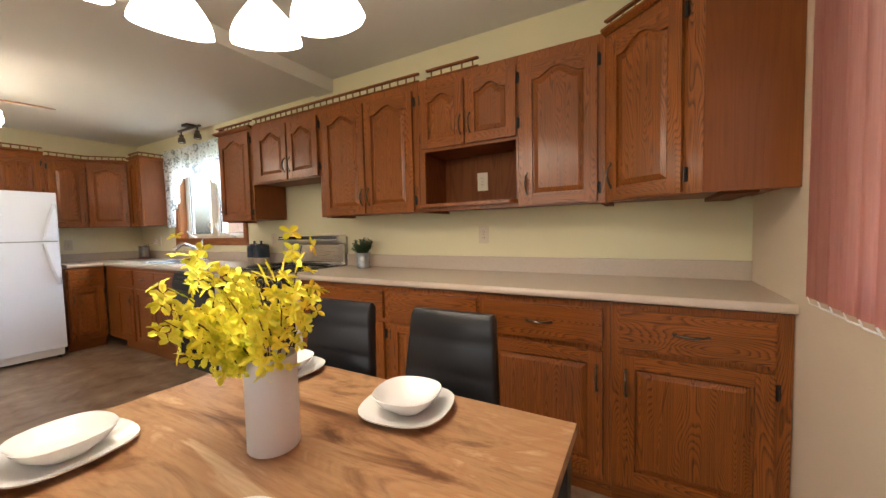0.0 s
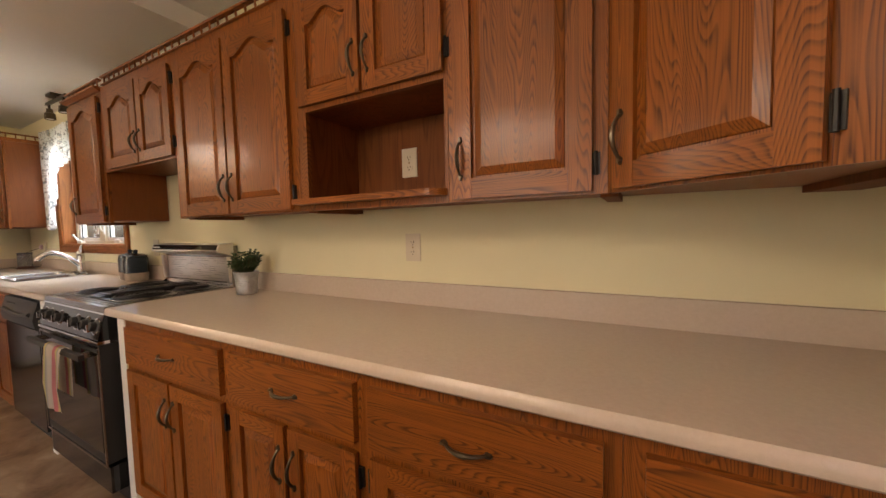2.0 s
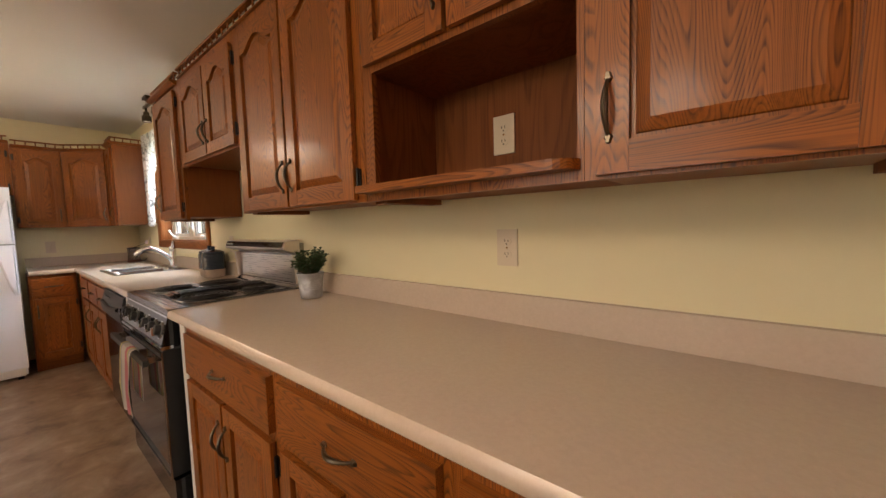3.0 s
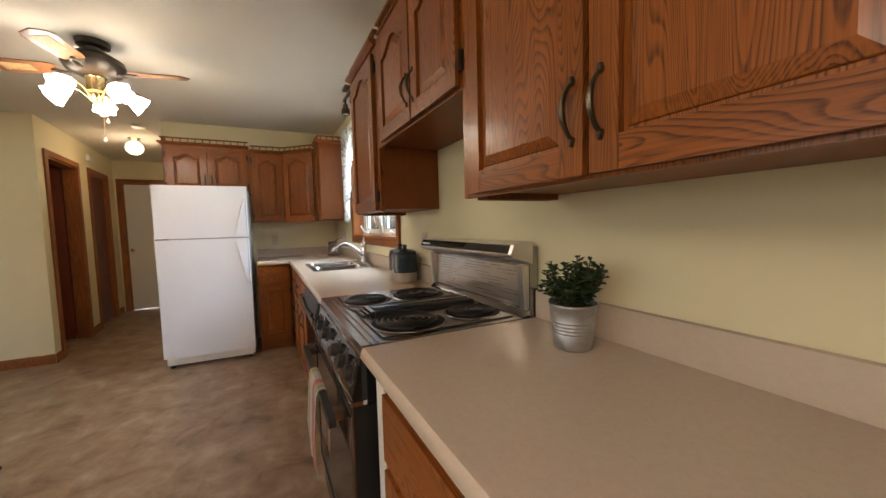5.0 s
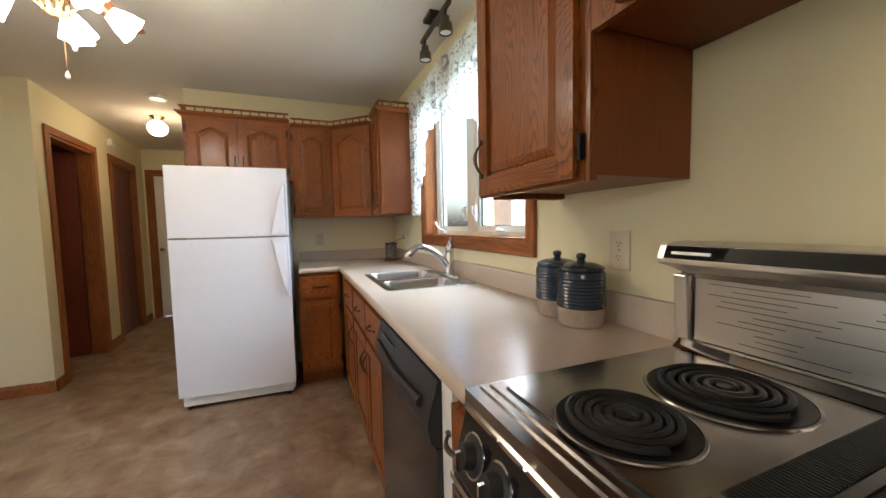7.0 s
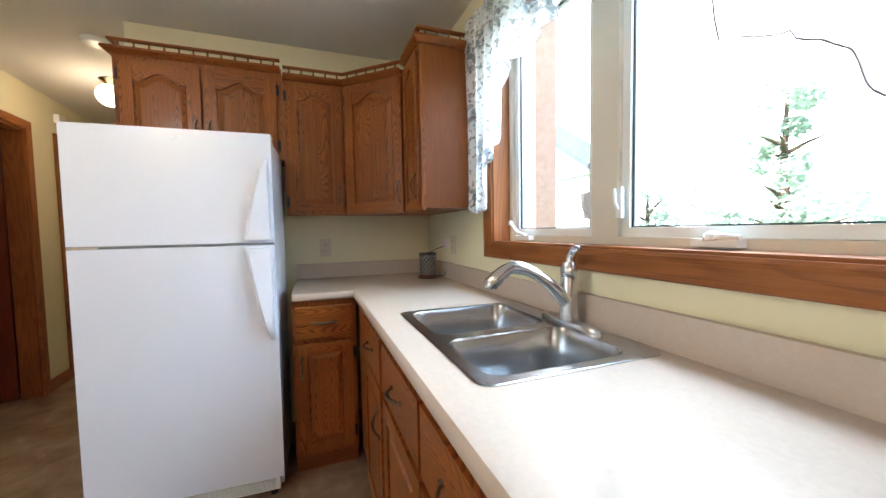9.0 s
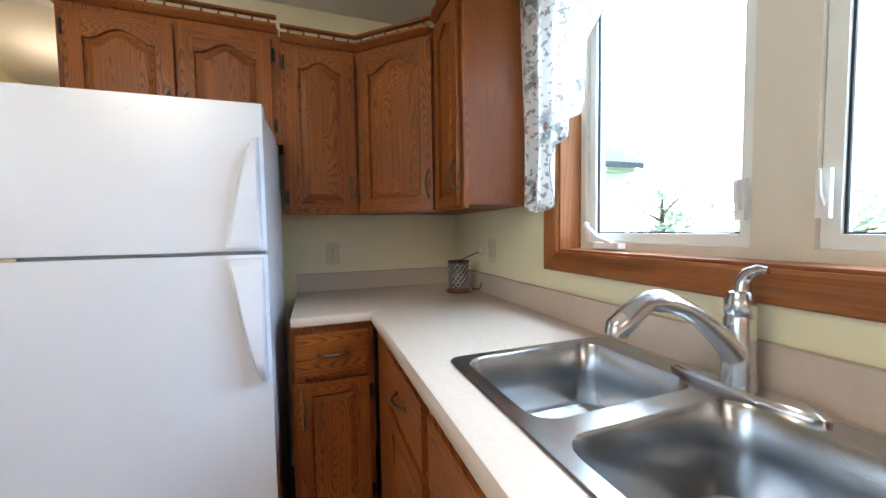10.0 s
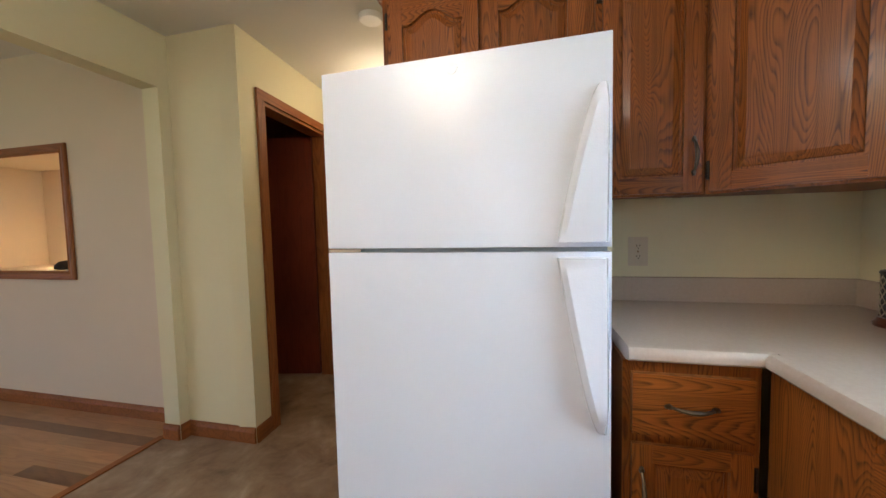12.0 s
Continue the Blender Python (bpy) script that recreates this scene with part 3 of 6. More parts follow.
# west leg, faces turned to the east
upper("wall_cabinet", 0, 0.727, 1.60, UP1, "short oak cabinet with two arched doors above the refrigerator", [(0.025, 0.353, 1.612, 2.035, "R"), (0.367, 0.697, 1.612, 2.035, "L")], depth=0.27, at=(-5.302, 0.910, 0), turn=90)
upper("wall_cabinet", 0, 0.318, UP0 + 0.002, 2.055, "narrow oak cabinet with one arched door beside the corner", [(0.02, 0.302, UP0 + 0.010, 2.012, "R")], depth=0.27, at=(-5.302, 1.639, 0), turn=90)
a0, a1 = Vector((-5.302, 1.958, 0)), Vector((-5.026, 2.250, 0))
ang, wlen = math.degrees(math.atan2(a1.y - a0.y, a1.x - a0.x)), (a1 - a0).length
t = thing("wall_cabinet", "angled oak corner cabinet with one arched door above the beige counter", "upper cabinet", G, at=a0[:], turn=ang)
bm = bmesh.new()
box(bm, 0, wlen, 0, 0.019, UP0 + 0.002, 2.055)
part("face_frame", bm, oak_v, t, bevel=0.0015)
inv = t.matrix_world.inverted()
bm = bmesh.new()
slab(bm, [(inv @ Vector((*p, 0))).xy[:] for p in ((-5.315, 1.971), (-5.039, 2.263), (-5.028, NORTH - 0.003), (WEST + 0.003, NORTH - 0.003), (WEST + 0.003, 1.959))], UP0 + 0.012, 2.055)
part("body", bm, side_v, t)
door(t, 0.018, wlen - 0.018, UP0 + 0.010, 2.012, "R")
upper("wall_cabinet", -5.025, -4.757, UP0 + 0.002, UP1, "narrow oak cabinet with plain sunlit side beside the window", [(0.02, 0.248, UP0 + 0.010, 2.035, "R")], depth=NORTH - 2.253, at=(-5.025, 2.250, 0))

gallery("gallery_rail", [(-3.178, NORTH - 0.01), (-3.178, UF), (-2.69, UF)], UP1, "oak gallery rail on the cabinet beside the window")
gallery("gallery_rail", [(-2.655, UF), (-1.03, UF)], UP1, "long oak gallery rail over the range cabinets", cornice=False)
gallery("gallery_rail", [(-0.975, UF), (-0.64, UF)], UP1, "short loose piece of oak gallery rail", cornice=False)
gallery("gallery_rail", [(0.004, UF), (0.346, 1.952), (EAST - 0.01, 1.952)], UP1, "oak gallery rail on the angled end cabinet")
gallery("gallery_rail", [(WEST + 0.01, 0.910), (-5.302, 0.910), (-5.302, 1.632)], UP1, "oak gallery rail above the refrigerator cabinet")
gallery("gallery_rail", [(-5.302, 1.645), (-5.302, 1.958), (-5.045, 2.233)], 2.055, "oak gallery rail round the corner cabinets")
gallery("gallery_rail", [(-5.025, 2.26), (-4.98, 2.250), (-4.757, 2.250), (-4.757, NORTH - 0.01)], UP1, "oak gallery rail on the narrow cabinet beside the window")

# ---- base cabinets ----
BF = 1.975
BG = "base kitchen cabinets"


def base(name, x0, x1, label, items, at=None, turn=0.0, depth=None, top=0.872, kick=0.10, hollow=False):
    w = x1 - x0
    depth = depth or NORTH - BF - 0.003
    t = thing(name, label, "base cabinet", BG, at=at or (x0, BF, 0), turn=turn)
    bm = bmesh.new()
    if hollow:
        box(bm, 0.001, 0.018, 0.0195, depth, kick, 0.70)
        box(bm, w - 0.018, w - 0.001, 0.0195, depth, kick, 0.70)
        box(bm, 0.0185, w - 0.0185, 0.0195, depth, kick, kick + 0.018)
    else:
        box(bm, 0.001, w - 0.001, 0.0195, depth, kick, top)
    part("body", bm, side_v, t)
    bm = bmesh.new()
    box(bm, 0, w, 0, 0.019, kick, top)
    part("face_frame", bm, oak_v, t, bevel=0.0015)
    bm = bmesh.new()
    box(bm, 0, w, 0.05, 0.065, 0.0, kick - 0.001)
    part("toe_kick", bm, oak_h, t)
    for it in items:
        if it[0] == "drawer":
            drawer(t, *it[1:])
        else:
            door(t, *it[1:-1], False, it[-1])
    return t


ZD, ZT = 0.665, 0.548
base("base_cabinet", -1.842, -1.094, "oak base cabinet with a drawer over two doors, beside the range", [("drawer", 0.031, 0.707, 0.69, 0.845), ("door", 0.031, 0.361, 0.125, ZD, "R", ZT), ("door", 0.377, 0.707, 0.125, ZD, "L", ZT)])
base("base_cabinet", -1.093, -0.536, "oak base cabinet with a drawer over two narrow doors", [("drawer", 0.011, 0.537, 0.69, 0.845), ("door", 0.011, 0.265, 0.125, ZD, "R", ZT), ("door", 0.283, 0.537, 0.125, ZD, "L", ZT)])
base("base_cabinet", -0.535, 0.044, "oak base cabinet with a wide drawer over one door", [("drawer", 0.026, 0.55, 0.69, 0.845), ("door", 0.026, 0.55, 0.125, ZD, "R", ZT)])
base("base_cabinet", 0.045, EAST - 0.003, "oak base cabinet, wide drawer and door, by end wall", [("drawer", 0.034, 0.514, 0.69, 0.845), ("door", 0.034, 0.514, 0.125, ZD, "L", ZT)])
bm = bmesh.new()
box(bm, -1.905, -1.843, BF - 0.005, NORTH - 0.01, 0, 0.872)
tagged(part("end_panel", bm, white_paint), "white painted filler panel beside the range", "end panel")
# the run by the sink
base("base_cabinet", -2.790, -2.695, "very narrow oak drawer stack between range and dishwasher", [("drawer", 0.008, 0.087, 0.70, 0.845), ("door", 0.008, 0.087, 0.125, ZD, None, ZT)])
base("base_cabinet", -4.306, -3.469, "oak sink base cabinet with false drawers and two doors", [("drawer", 0.023, 0.436, 0.69, 0.845), ("drawer", 0.454, 0.826, 0.69, 0.845), ("door", 0.023, 0.436, 0.125, ZD, "R", ZT), ("door", 0.454, 0.826, 0.125, ZD, "L", ZT)], hollow=True)
base("base_cabinet", -4.735, -4.307, "oak base cabinet with a small drawer, near the corner", [("drawer", 0.022, 0.406, 0.69, 0.845), ("door", 0.022, 0.406, 0.125, ZD, "R", ZT)], hollow=True)
base("base_cabinet", 0.012, 0.313, "oak base cabinet, drawer over door, beside the refrigerator", [("drawer", 0.019, 0.281, 0.69, 0.845), ("door", 0.019, 0.281, 0.125, ZD, "L", ZT)], at=(-4.998, 1.655, 0), turn=90, depth=0.56)
bm = bmesh.new()
box(bm, -4.998, -4.737, BF, BF + 0.05, 0.10, 0.872)
tagged(part("corner_filler", bm, oak_v), "oak filler in the inside corner of the base cabinets", "filler panel")

# ---- counter tops ----
def edge_profile(y0, z):
    """Rolled front edge; y0 is its front."""
    return [(y0 + 0.03, z - 0.034), (y0 + 0.006, z - 0.034), (y0 + 0.001, z - 0.029), (y0, z - 0.018), (y0 + 0.002, z - 0.008), (y0 + 0.009, z - 0.001), (y0 + 0.018, z), (y0 + 0.03, z)]


t = thing("countertop", "beige laminate countertop with a rolled edge and low backsplash", "countertop", "countertops")
CF = 1.943
bm = bmesh.new()
prof = [(NORTH - 0.002, COUNTER - 0.034)] + edge_profile(CF, COUNTER)[1:-1] + [(NORTH - 0.002, COUNTER)]
loft(bm, [[(x, y, z) for y, z in prof] for x in (-1.948, EAST - 0.002)])
bmesh.ops.recalc_face_normals(bm, faces=bm.faces)
part("worktop", bm, laminate, t, smooth=True)
bm = bmesh.new()
box(bm, -1.948, EAST - 0.002, NORTH - 0.022, NORTH - 0.002, COUNTER + 0.0005, COUNTER + 0.092)
part("backsplash", bm, laminate, t, bevel=0.005)

SX0, SX1, SY0, SY1 = -4.390, -3.728, 2.040, 2.510     # outer rim of the sink
t = thing("countertop", "beige laminate corner countertop holding the double sink", "countertop", "countertops")
bm = bmesh.new()
LF = -4.964
loft(bm, [[(x, y, z) for y, z in edge_profile(CF, COUNTER)] for x in (LF, -2.690)])
bmesh.ops.recalc_face_normals(bm, faces=bm.faces)
part("front_edge", bm, laminate, t, smooth=True)
bm = bmesh.new()
loft(bm, [[(LF - (y - CF), yy, z) for y, z in edge_profile(CF, COUNTER)] for yy in (1.662, CF + 0.03)])
bmesh.ops.recalc_face_normals(bm, faces=bm.faces)
part("front_edge", bm, laminate, t, smooth=True)
hx0, hx1, hy0, hy1 = SX0 + 0.012, SX1 - 0.012, SY0 + 0.012, SY1 - 0.012
z0, z1 = COUNTER - 0.04, COUNTER
for a in ((WEST + 0.002, LF - 0.0301, 1.662, CF + 0.03), (WEST + 0.002, hx0, CF + 0.0301, NORTH - 0.002), (hx1, -2.690, CF + 0.0301, NORTH - 0.002), (hx0, hx1, CF + 0.0301, hy0), (hx0, hx1, hy1, NORTH - 0.002)):
    bm = bmesh.new()
    box(bm, *a, z0, z1)
    part("worktop", bm, laminate, t)

bm = bmesh.new()
box(bm, WEST + 0.022, -2.690, NORTH - 0.022, NORTH - 0.002, COUNTER + 0.0005, COUNTER + 0.092)
box(bm, WEST + 0.002, WEST + 0.0215, 1.662, NORTH - 0.002, COUNTER + 0.0005, COUNTER + 0.092)
part("backsplash", bm, laminate, t, bevel=0.005)


# ---- refrigerator ----
def refrigerator():
    fx, y0, y1, h = -4.915, 0.885, 1.607, 1.635
    t = thing("refrigerator", "white top-freezer refrigerator with pebbled doors, standing beside the counter", "refrigerator", at=(fx, y0, 0), turn=88)
    w = y1 - y0
    bm = bmesh.new()
    box(bm, 0.008, w - 0.008, 0.062, 0.50, 0.03, h - 0.012)
    part("cabinet", bm, appliance, t, bevel=0.004)
    zg = 1.160
    for nm, a, b in (("freezer_door", zg + 0.006, h), ("fridge_door", 0.10, zg - 0.006)):
        bm = bmesh.new()
        box(bm, 0, w, 0, 0.058, a, b)
        d = part(nm, bm, appliance, t, smooth=True, bevel=0.012)
        lo, hi = (a + 0.012, b - 0.11) if nm == "freezer_door" else (b - 0.42, b - 0.012)
        flip = nm == "freezer_door"
        bm = bmesh.new()
        loops = []
        for k in range(25):
            u = k / 24
            z = lo + (hi - lo) * u
            v = u if not flip else 1 - u
            out = 0.012 + (0.040 * math.sin(min(1.0, v / 0.22) * math.pi / 2) if v < 0.22 else 0.040 - 0.024 * ((v - 0.22) / 0.78) ** 1.5)
            inner = w - 0.030 - 0.088 * v ** 0.75
            loops.append([(w - 0.012, 0.0, z), (inner, 0.0, z), (inner + 0.004, -out * 0.7, z), (inner + 0.016, -out, z), (w - 0.016, -out, z), (w - 0.010, -out * 0.6, z)])
        loft(bm, loops)
        bmesh.ops.recalc_face_normals(bm, faces=bm.faces)
        part("handle", bm, appliance, d, "moulded white door handle", smooth=True)
    bm = bmesh.new()
    box(bm, 0.006, w - 0.006, 0.02, 0.06, zg - 0.0055, zg + 0.0055)
    part("door_gap", bm, material("grey_gasket", (0.30, 0.32, 0.34), 0.5), t)
    bm = bmesh.new()
    box(bm, 0.002, 0.10, -0.002, 0.02, zg - 0.004, zg + 0.004)
    part("middle_hinge", bm, chrome, t, bevel=0.001)
    bm = bmesh.new()
    box(bm, 0.02, w - 0.02, 0.02, 0.06, 0.03, 0.094)
    for k in range(5):
        box(bm, 0.07, w - 0.04, 0.0125, 0.0195, 0.038 + k * 0.010, 0.043 + k * 0.010)
    part("base_grille", bm, plastic_w, t)
    for x in (0.05, w - 0.05):
        bm = bmesh.new()
        lathe(bm, [(0.018, 0), (0.018, 0.02), (0.008, 0.02), (0.008, 0.035)], x, 0.05, 12)
        part("foot", bm, black_gap, t)
    bm = bmesh.new()
    lathe(bm, [(0.015, 0), (0.015, 0.002), (0.001, 0.003)], n=24, cap0=True)
    bmesh.ops.rotate(bm, verts=bm.verts, matrix=Matrix.Rotation(radians(90), 3, "X"))
    bmesh.ops.translate(bm, verts=bm.verts, vec=(w / 2, 0.0, h - 0.030))
    part("badge", bm, appliance, t)
    return t


refrigerator()


# ---- range ----
def kitchen_range():
    x0, x1 = -2.684, -1.953
    w = x1 - x0
    yf = 1.945
    t = thing("kitchen_range", "stainless electric coil range with downdraft grille and black oven door", "range", at=(x0, yf, 0))
    zt = 0.918
    D = NORTH - 0.004 - yf
    bm = bmesh.new()
    box(bm, 0, w, 0.07, D, 0.09, zt - 0.03)
    part("body", bm, black_metal, t)
    bm = bmesh.new()
    box(bm, -0.004, w + 0.004, 0.0, D - 0.07, zt - 0.028, zt)
    part("cooktop", bm, steel, t, bevel=0.006)
    # two recessed coil plates and the middle grille
    bm = bmesh.new()
    for a, b in ((0.026, 0.032), (0.046, 0.050)):
        box(bm, 0.004, w - 0.004, a, b, zt + 0.0003, zt + 0.0035)
    part("front_ridge", bm, steel, t, bevel=0.001)
    for a, b in ((0.028, 0.338), (0.472, w - 0.028)):
        bm = bmesh.new()
        slab(bm, rounded(a - 0.004, b + 0.004, 0.064, D - 0.078, 0.012), zt + 0.0003, zt + 0.0008)
        part("plate_gap", bm, black_gap, t)
        bm = bmesh.new()
        slab(bm, rounded(a, b, 0.068, D - 0.082, 0.010), zt + 0.0009, zt + 0.0045)
        part("cooktop_plate", bm, steel, t, bevel=0.0015)
    bm = bmesh.new()
    box(bm, 0.348, 0.462, 0.118, D - 0.09, zt + 0.0005, zt + 0.017)
    g = part("downdraft_grille", bm, black_metal, t, bevel=0.003)
    bm = bmesh.new()
    for k in range(60):
        y = 0.124 + k * (D - 0.222) / 60
        box(bm, 0.352, 0.396, y, y + 0.0034, zt + 0.0172, zt + 0.0205)
        box(bm, 0.414, 0.458, y, y + 0.0034, zt + 0.0172, zt + 0.0205)
    part("grille_slats", bm, black_metal, g)
    bm = bmesh.new()
    box(bm, 0.399, 0.411, 0.119, D - 0.091, zt + 0.0172, zt + 0.0225)
    part("grille_trim", bm, steel, g, bevel=0.001)
    bm = bmesh.new()
    box(bm, 0.350, 0.460, 0.074, 0.0825, zt + 0.0006, zt + 0.012)
    box(bm, 0.350, 0.460, 0.0885, 0.096, zt + 0.0006, zt + 0.015)
    box(bm, 0.350, 0.460, 0.102, 0.1165, zt + 0.0006, zt + 0.0195)
    part("grille_end_cap", bm, steel, g, "chrome ribbed end of the grille", bevel=0.002)
    bm = bmesh.new()
    box(bm, 0.348, 0.462, 0.070, 0.1172, zt + 0.0002, zt + 0.0005)
    part("end_recess", bm, black_gap, g)
    for cx, cy, r in ((0.198, 0.160, 0.082), (0.198, 0.385, 0.100), (0.592, 0.188, 0.104), (0.592, 0.425, 0.082)):
        bm = bmesh.new()
        loft(bm, [ring(cx, cy, z, rr, 40) for rr, z in ((r + 0.018, zt + 0.0046), (r + 0.0165, zt + 0.0066), (r + 0.013, zt + 0.0070), (r + 0.0122, zt + 0.0048))], False, False)
        part("trim_ring", bm, steel, t, smooth=True)
        bm = bmesh.new()
        lathe(bm, [(r + 0.012, zt + 0.0045), (r + 0.011, zt + 0.007), (r + 0.004, zt + 0.006), (r * 0.8, zt + 0.0048), (0.01, zt + 0.0045)], cx, cy, 36, cap0=False)
        d = part("drip_bowl", bm, coil_m, t, smooth=True)
        bm = bmesh.new()
        pts = []
        turns = 5
        for k in range(turns * 28):
            a = 2 * math.pi * k / 28
            rr = 0.014 + (r - 0.014) * k / (turns * 28)
            pts.append((cx + rr * math.cos(a), cy + rr * math.sin(a), zt + 0.0135))
        tube(bm, pts, 0.0058, 6)
        part("coil", bm, coil_m, d, smooth=True)
        bm = bmesh.new()
        lathe(bm, [(0.011, zt + 0.008), (0.011, zt + 0.0165), (0.002, zt + 0.017)], cx, cy, 16)
        part("coil_centre", bm, black_metal, d)
    # slanted control panel with knobs
    bm = bmesh.new()
    prof = [(0.0, zt - 0.03), (0.07, zt - 0.03), (0.07, zt - 0.155), (-0.022, zt - 0.155), (-0.028, zt - 0.14)]
    loft(bm, [[(x, y, z) for y, z in prof] for x in (0, w)])
    bmesh.ops.recalc_face_normals(bm, faces=bm.faces)
    cp = part("control_panel", bm, dark_gloss, t, bevel=0.002)
    bm = bmesh.new()
    loft(bm, [[(x, y, z) for y, z in ((-0.004, zt - 0.026), (0.01, zt - 0.026), (0.01, zt - 0.034), (-0.004, zt - 0.034))] for x in (-0.004, w + 0.004)])
    loft(bm, [[(x, y, z) for y, z in ((-0.032, zt - 0.146), (0.01, zt - 0.146), (0.01, zt - 0.158), (-0.032, zt - 0.158))] for x in (-0.004, w + 0.004)])
    bmesh.ops.recalc_face_normals(bm, faces=bm.faces)
    part("panel_trim", bm, chrome, cp)
    tilt = math.atan2(0.028, 0.11)
    for kx in (0.055, 0.135, 0.265, 0.47, 0.585, 0.680):
        bm = bmesh.new()
        lathe(bm, [(0.031, 0), (0.031, 0.004), (0.022, 0.007), (0.021, 0.018), (0.018, 0.025), (0.001, 0.026)], n=24)
        bmesh.ops.rotate(bm, verts=bm.verts, matrix=Matrix.Rotation(radians(90) - tilt, 3, "X"))
        bmesh.ops.translate(bm, verts=bm.verts, vec=(kx, -0.013, zt - 0.088))
        kn = part("knob", bm, black_gap, cp, smooth=True)
        bm = bmesh.new()
        loft(bm, [ring(0, 0, z, rr, 28) for rr, z in ((0.036, 0.0005), (0.036, 0.0025), (0.0322, 0.003), (0.0315, 0.0005))], False, False)
        bmesh.ops.rotate(bm, verts=bm.verts, matrix=Matrix.Rotation(radians(90) - tilt, 3, "X"))
        bmesh.ops.translate(bm, verts=bm.verts, vec=(kx, -0.0132, zt - 0.088))
        part("knob_ring", bm, chrome, kn, smooth=True)
        bm = bmesh.new()
        box(bm, kx - 0.003, kx + 0.003, -0.047, -0.036, zt - 0.105, zt - 0.073)
        part("knob_grip", bm, chrome, kn, bevel=0.001)
    # oven door
    bm = bmesh.new()
    box(bm, 0.002, w - 0.002, -0.025, 0.068, 0.225, zt - 0.165)
    od = part("oven_door", bm, black_metal, t, bevel=0.004)
    bm = bmesh.new()
    box(bm, 0.03, w - 0.03, -0.0285, -0.0255, 0.27, zt - 0.20)
    part("oven_glass", bm, dark_gloss, od, bevel=0.001)
    bm = bmesh.new()
    for a, b, c, e in ((0.0, w, zt - 0.178, zt - 0.168), (0.0, 0.012, 0.225, zt - 0.179), (w - 0.012, w, 0.225, zt - 0.179), (0.0, w, 0.213, 0.224)):
        box(bm, a, b, -0.031, -0.0255, c, e)
    part("door_trim", bm, steel, od)
    bm = bmesh.new()
    hz = zt - 0.205
    box(bm, 0.03, w - 0.03, -0.085, -0.065, hz - 0.012, hz + 0.012)
    part("oven_handle", bm, black_metal, od, bevel=0.005)
    for a in (0.06, w - 0.09):
        bm = bmesh.new()
        box(bm, a, a + 0.03, -0.0645, -0.03, hz - 0.012, hz + 0.012)
        part("handle_bracket", bm, steel, od, bevel=0.003)
    bm = bmesh.new()
    box(bm, 0.002, w - 0.002, -0.02, 0.068, 0.09, 0.208)
    part("storage_drawer", bm, dark_gloss, t, bevel=0.004)
    bm = bmesh.new()
    box(bm, 0.03, w - 0.03, 0.05, 0.068, 0.0, 0.088)
    part("plinth", bm, black_gap, t)
    # back guard with an overhanging lit console
    yb = D - 0.068
    bm = bmesh.new()
    box(bm, 0.0, w, yb + 0.03, D - 0.002, zt - 0.02, 1.15)
    bg = part("backguard", bm, steel, t, bevel=0.003)
    bm = bmesh.new()
    box(bm, 0.035, w - 0.035, yb + 0.026, yb + 0.0295, zt + 0.025, 1.082)
    bright = brushed("polished_steel", (0.70, 0.67, 0.64), 0.30, "x", 0.04)
    part("backguard_mirror", bm, bright, bg, "shiny backguard panel with fine dark lines")
    rl = random.Random(5)
    for k in range(11):
        z = zt + 0.04 + k * 0.0115
        a = 0.06 + rl.random() * 0.1
        while a < w - 0.1:
            L = 0.06 + rl.random() * 0.14
            bm = bmesh.new()
            box(bm, a, min(a + L, w - 0.05), yb + 0.0245, yb + 0.0255, z, z + 0.0012)
            part("backguard_line", bm, black_gap, bg)
            a += L + 0.04 + rl.random() * 0.16
    bm = bmesh.new()
    loft(bm, [[(x, y, z) for y, z in ((yb + 0.003, zt + 0.001), (yb + 0.03, zt + 0.02), (yb + 0.03, zt + 0.002))] for x in (0, w)])
    bmesh.ops.recalc_face_normals(bm, faces=bm.faces)
    part("backguard_foot", bm, chrome, bg)
    for a in (0.0, w - 0.03):
        bm = bmesh.new()
        loft(bm, [[(x, y, z) for y, z in ((yb + 0.012, zt + 0.022), (yb + 0.029, zt + 0.022), (yb + 0.029, 1.09), (yb + 0.0, 1.09))] for x in (a, a + 0.03)])
        bmesh.ops.recalc_face_normals(bm, faces=bm.faces)
        part("backguard_side", bm, bright, bg, bevel=0.003)
    prof = [(yb + 0.04, 1.091), (yb - 0.045, 1.118), (yb - 0.048, 1.128), (yb - 0.035, 1.160), (yb + 0.04, 1.166)]
    bm = bmesh.new()
    loft(bm, [[(x, y, z) for y, z in prof] for x in (-0.006, w + 0.006)])
    bmesh.ops.recalc_face_normals(bm, faces=bm.faces)
    cons = part("console", bm, bright, bg, bevel=0.002)
    bm = bmesh.new()
    loft(bm, [[(x, y, z) for y, z in ((yb - 0.0495, 1.1305), (yb - 0.046, 1.1305), (yb - 0.034, 1.1575), (yb - 0.038, 1.1575))] for x in (0.012, w - 0.012)])
    bmesh.ops.recalc_face_normals(bm, faces=bm.faces)
    part("console_strip", bm, dark_gloss, cons, "glossy black strip")
    bm = bmesh.new()
    loft(bm, [[(x, y, z) for y, z in ((yb - 0.0500, 1.140), (yb - 0.047, 1.140), (yb - 0.045, 1.146), (yb - 0.0482, 1.146))] for x in (0.03, 0.11)])
    bmesh.ops.recalc_face_normals(bm, faces=bm.faces)
    part("nameplate", bm, plastic_w, cons)
    return t


kitchen_range()


# ---- table ----
TX0, TX1, TY0, TY1, TZ = -1.070, 0.030, 0.470, 1.210, 0.733


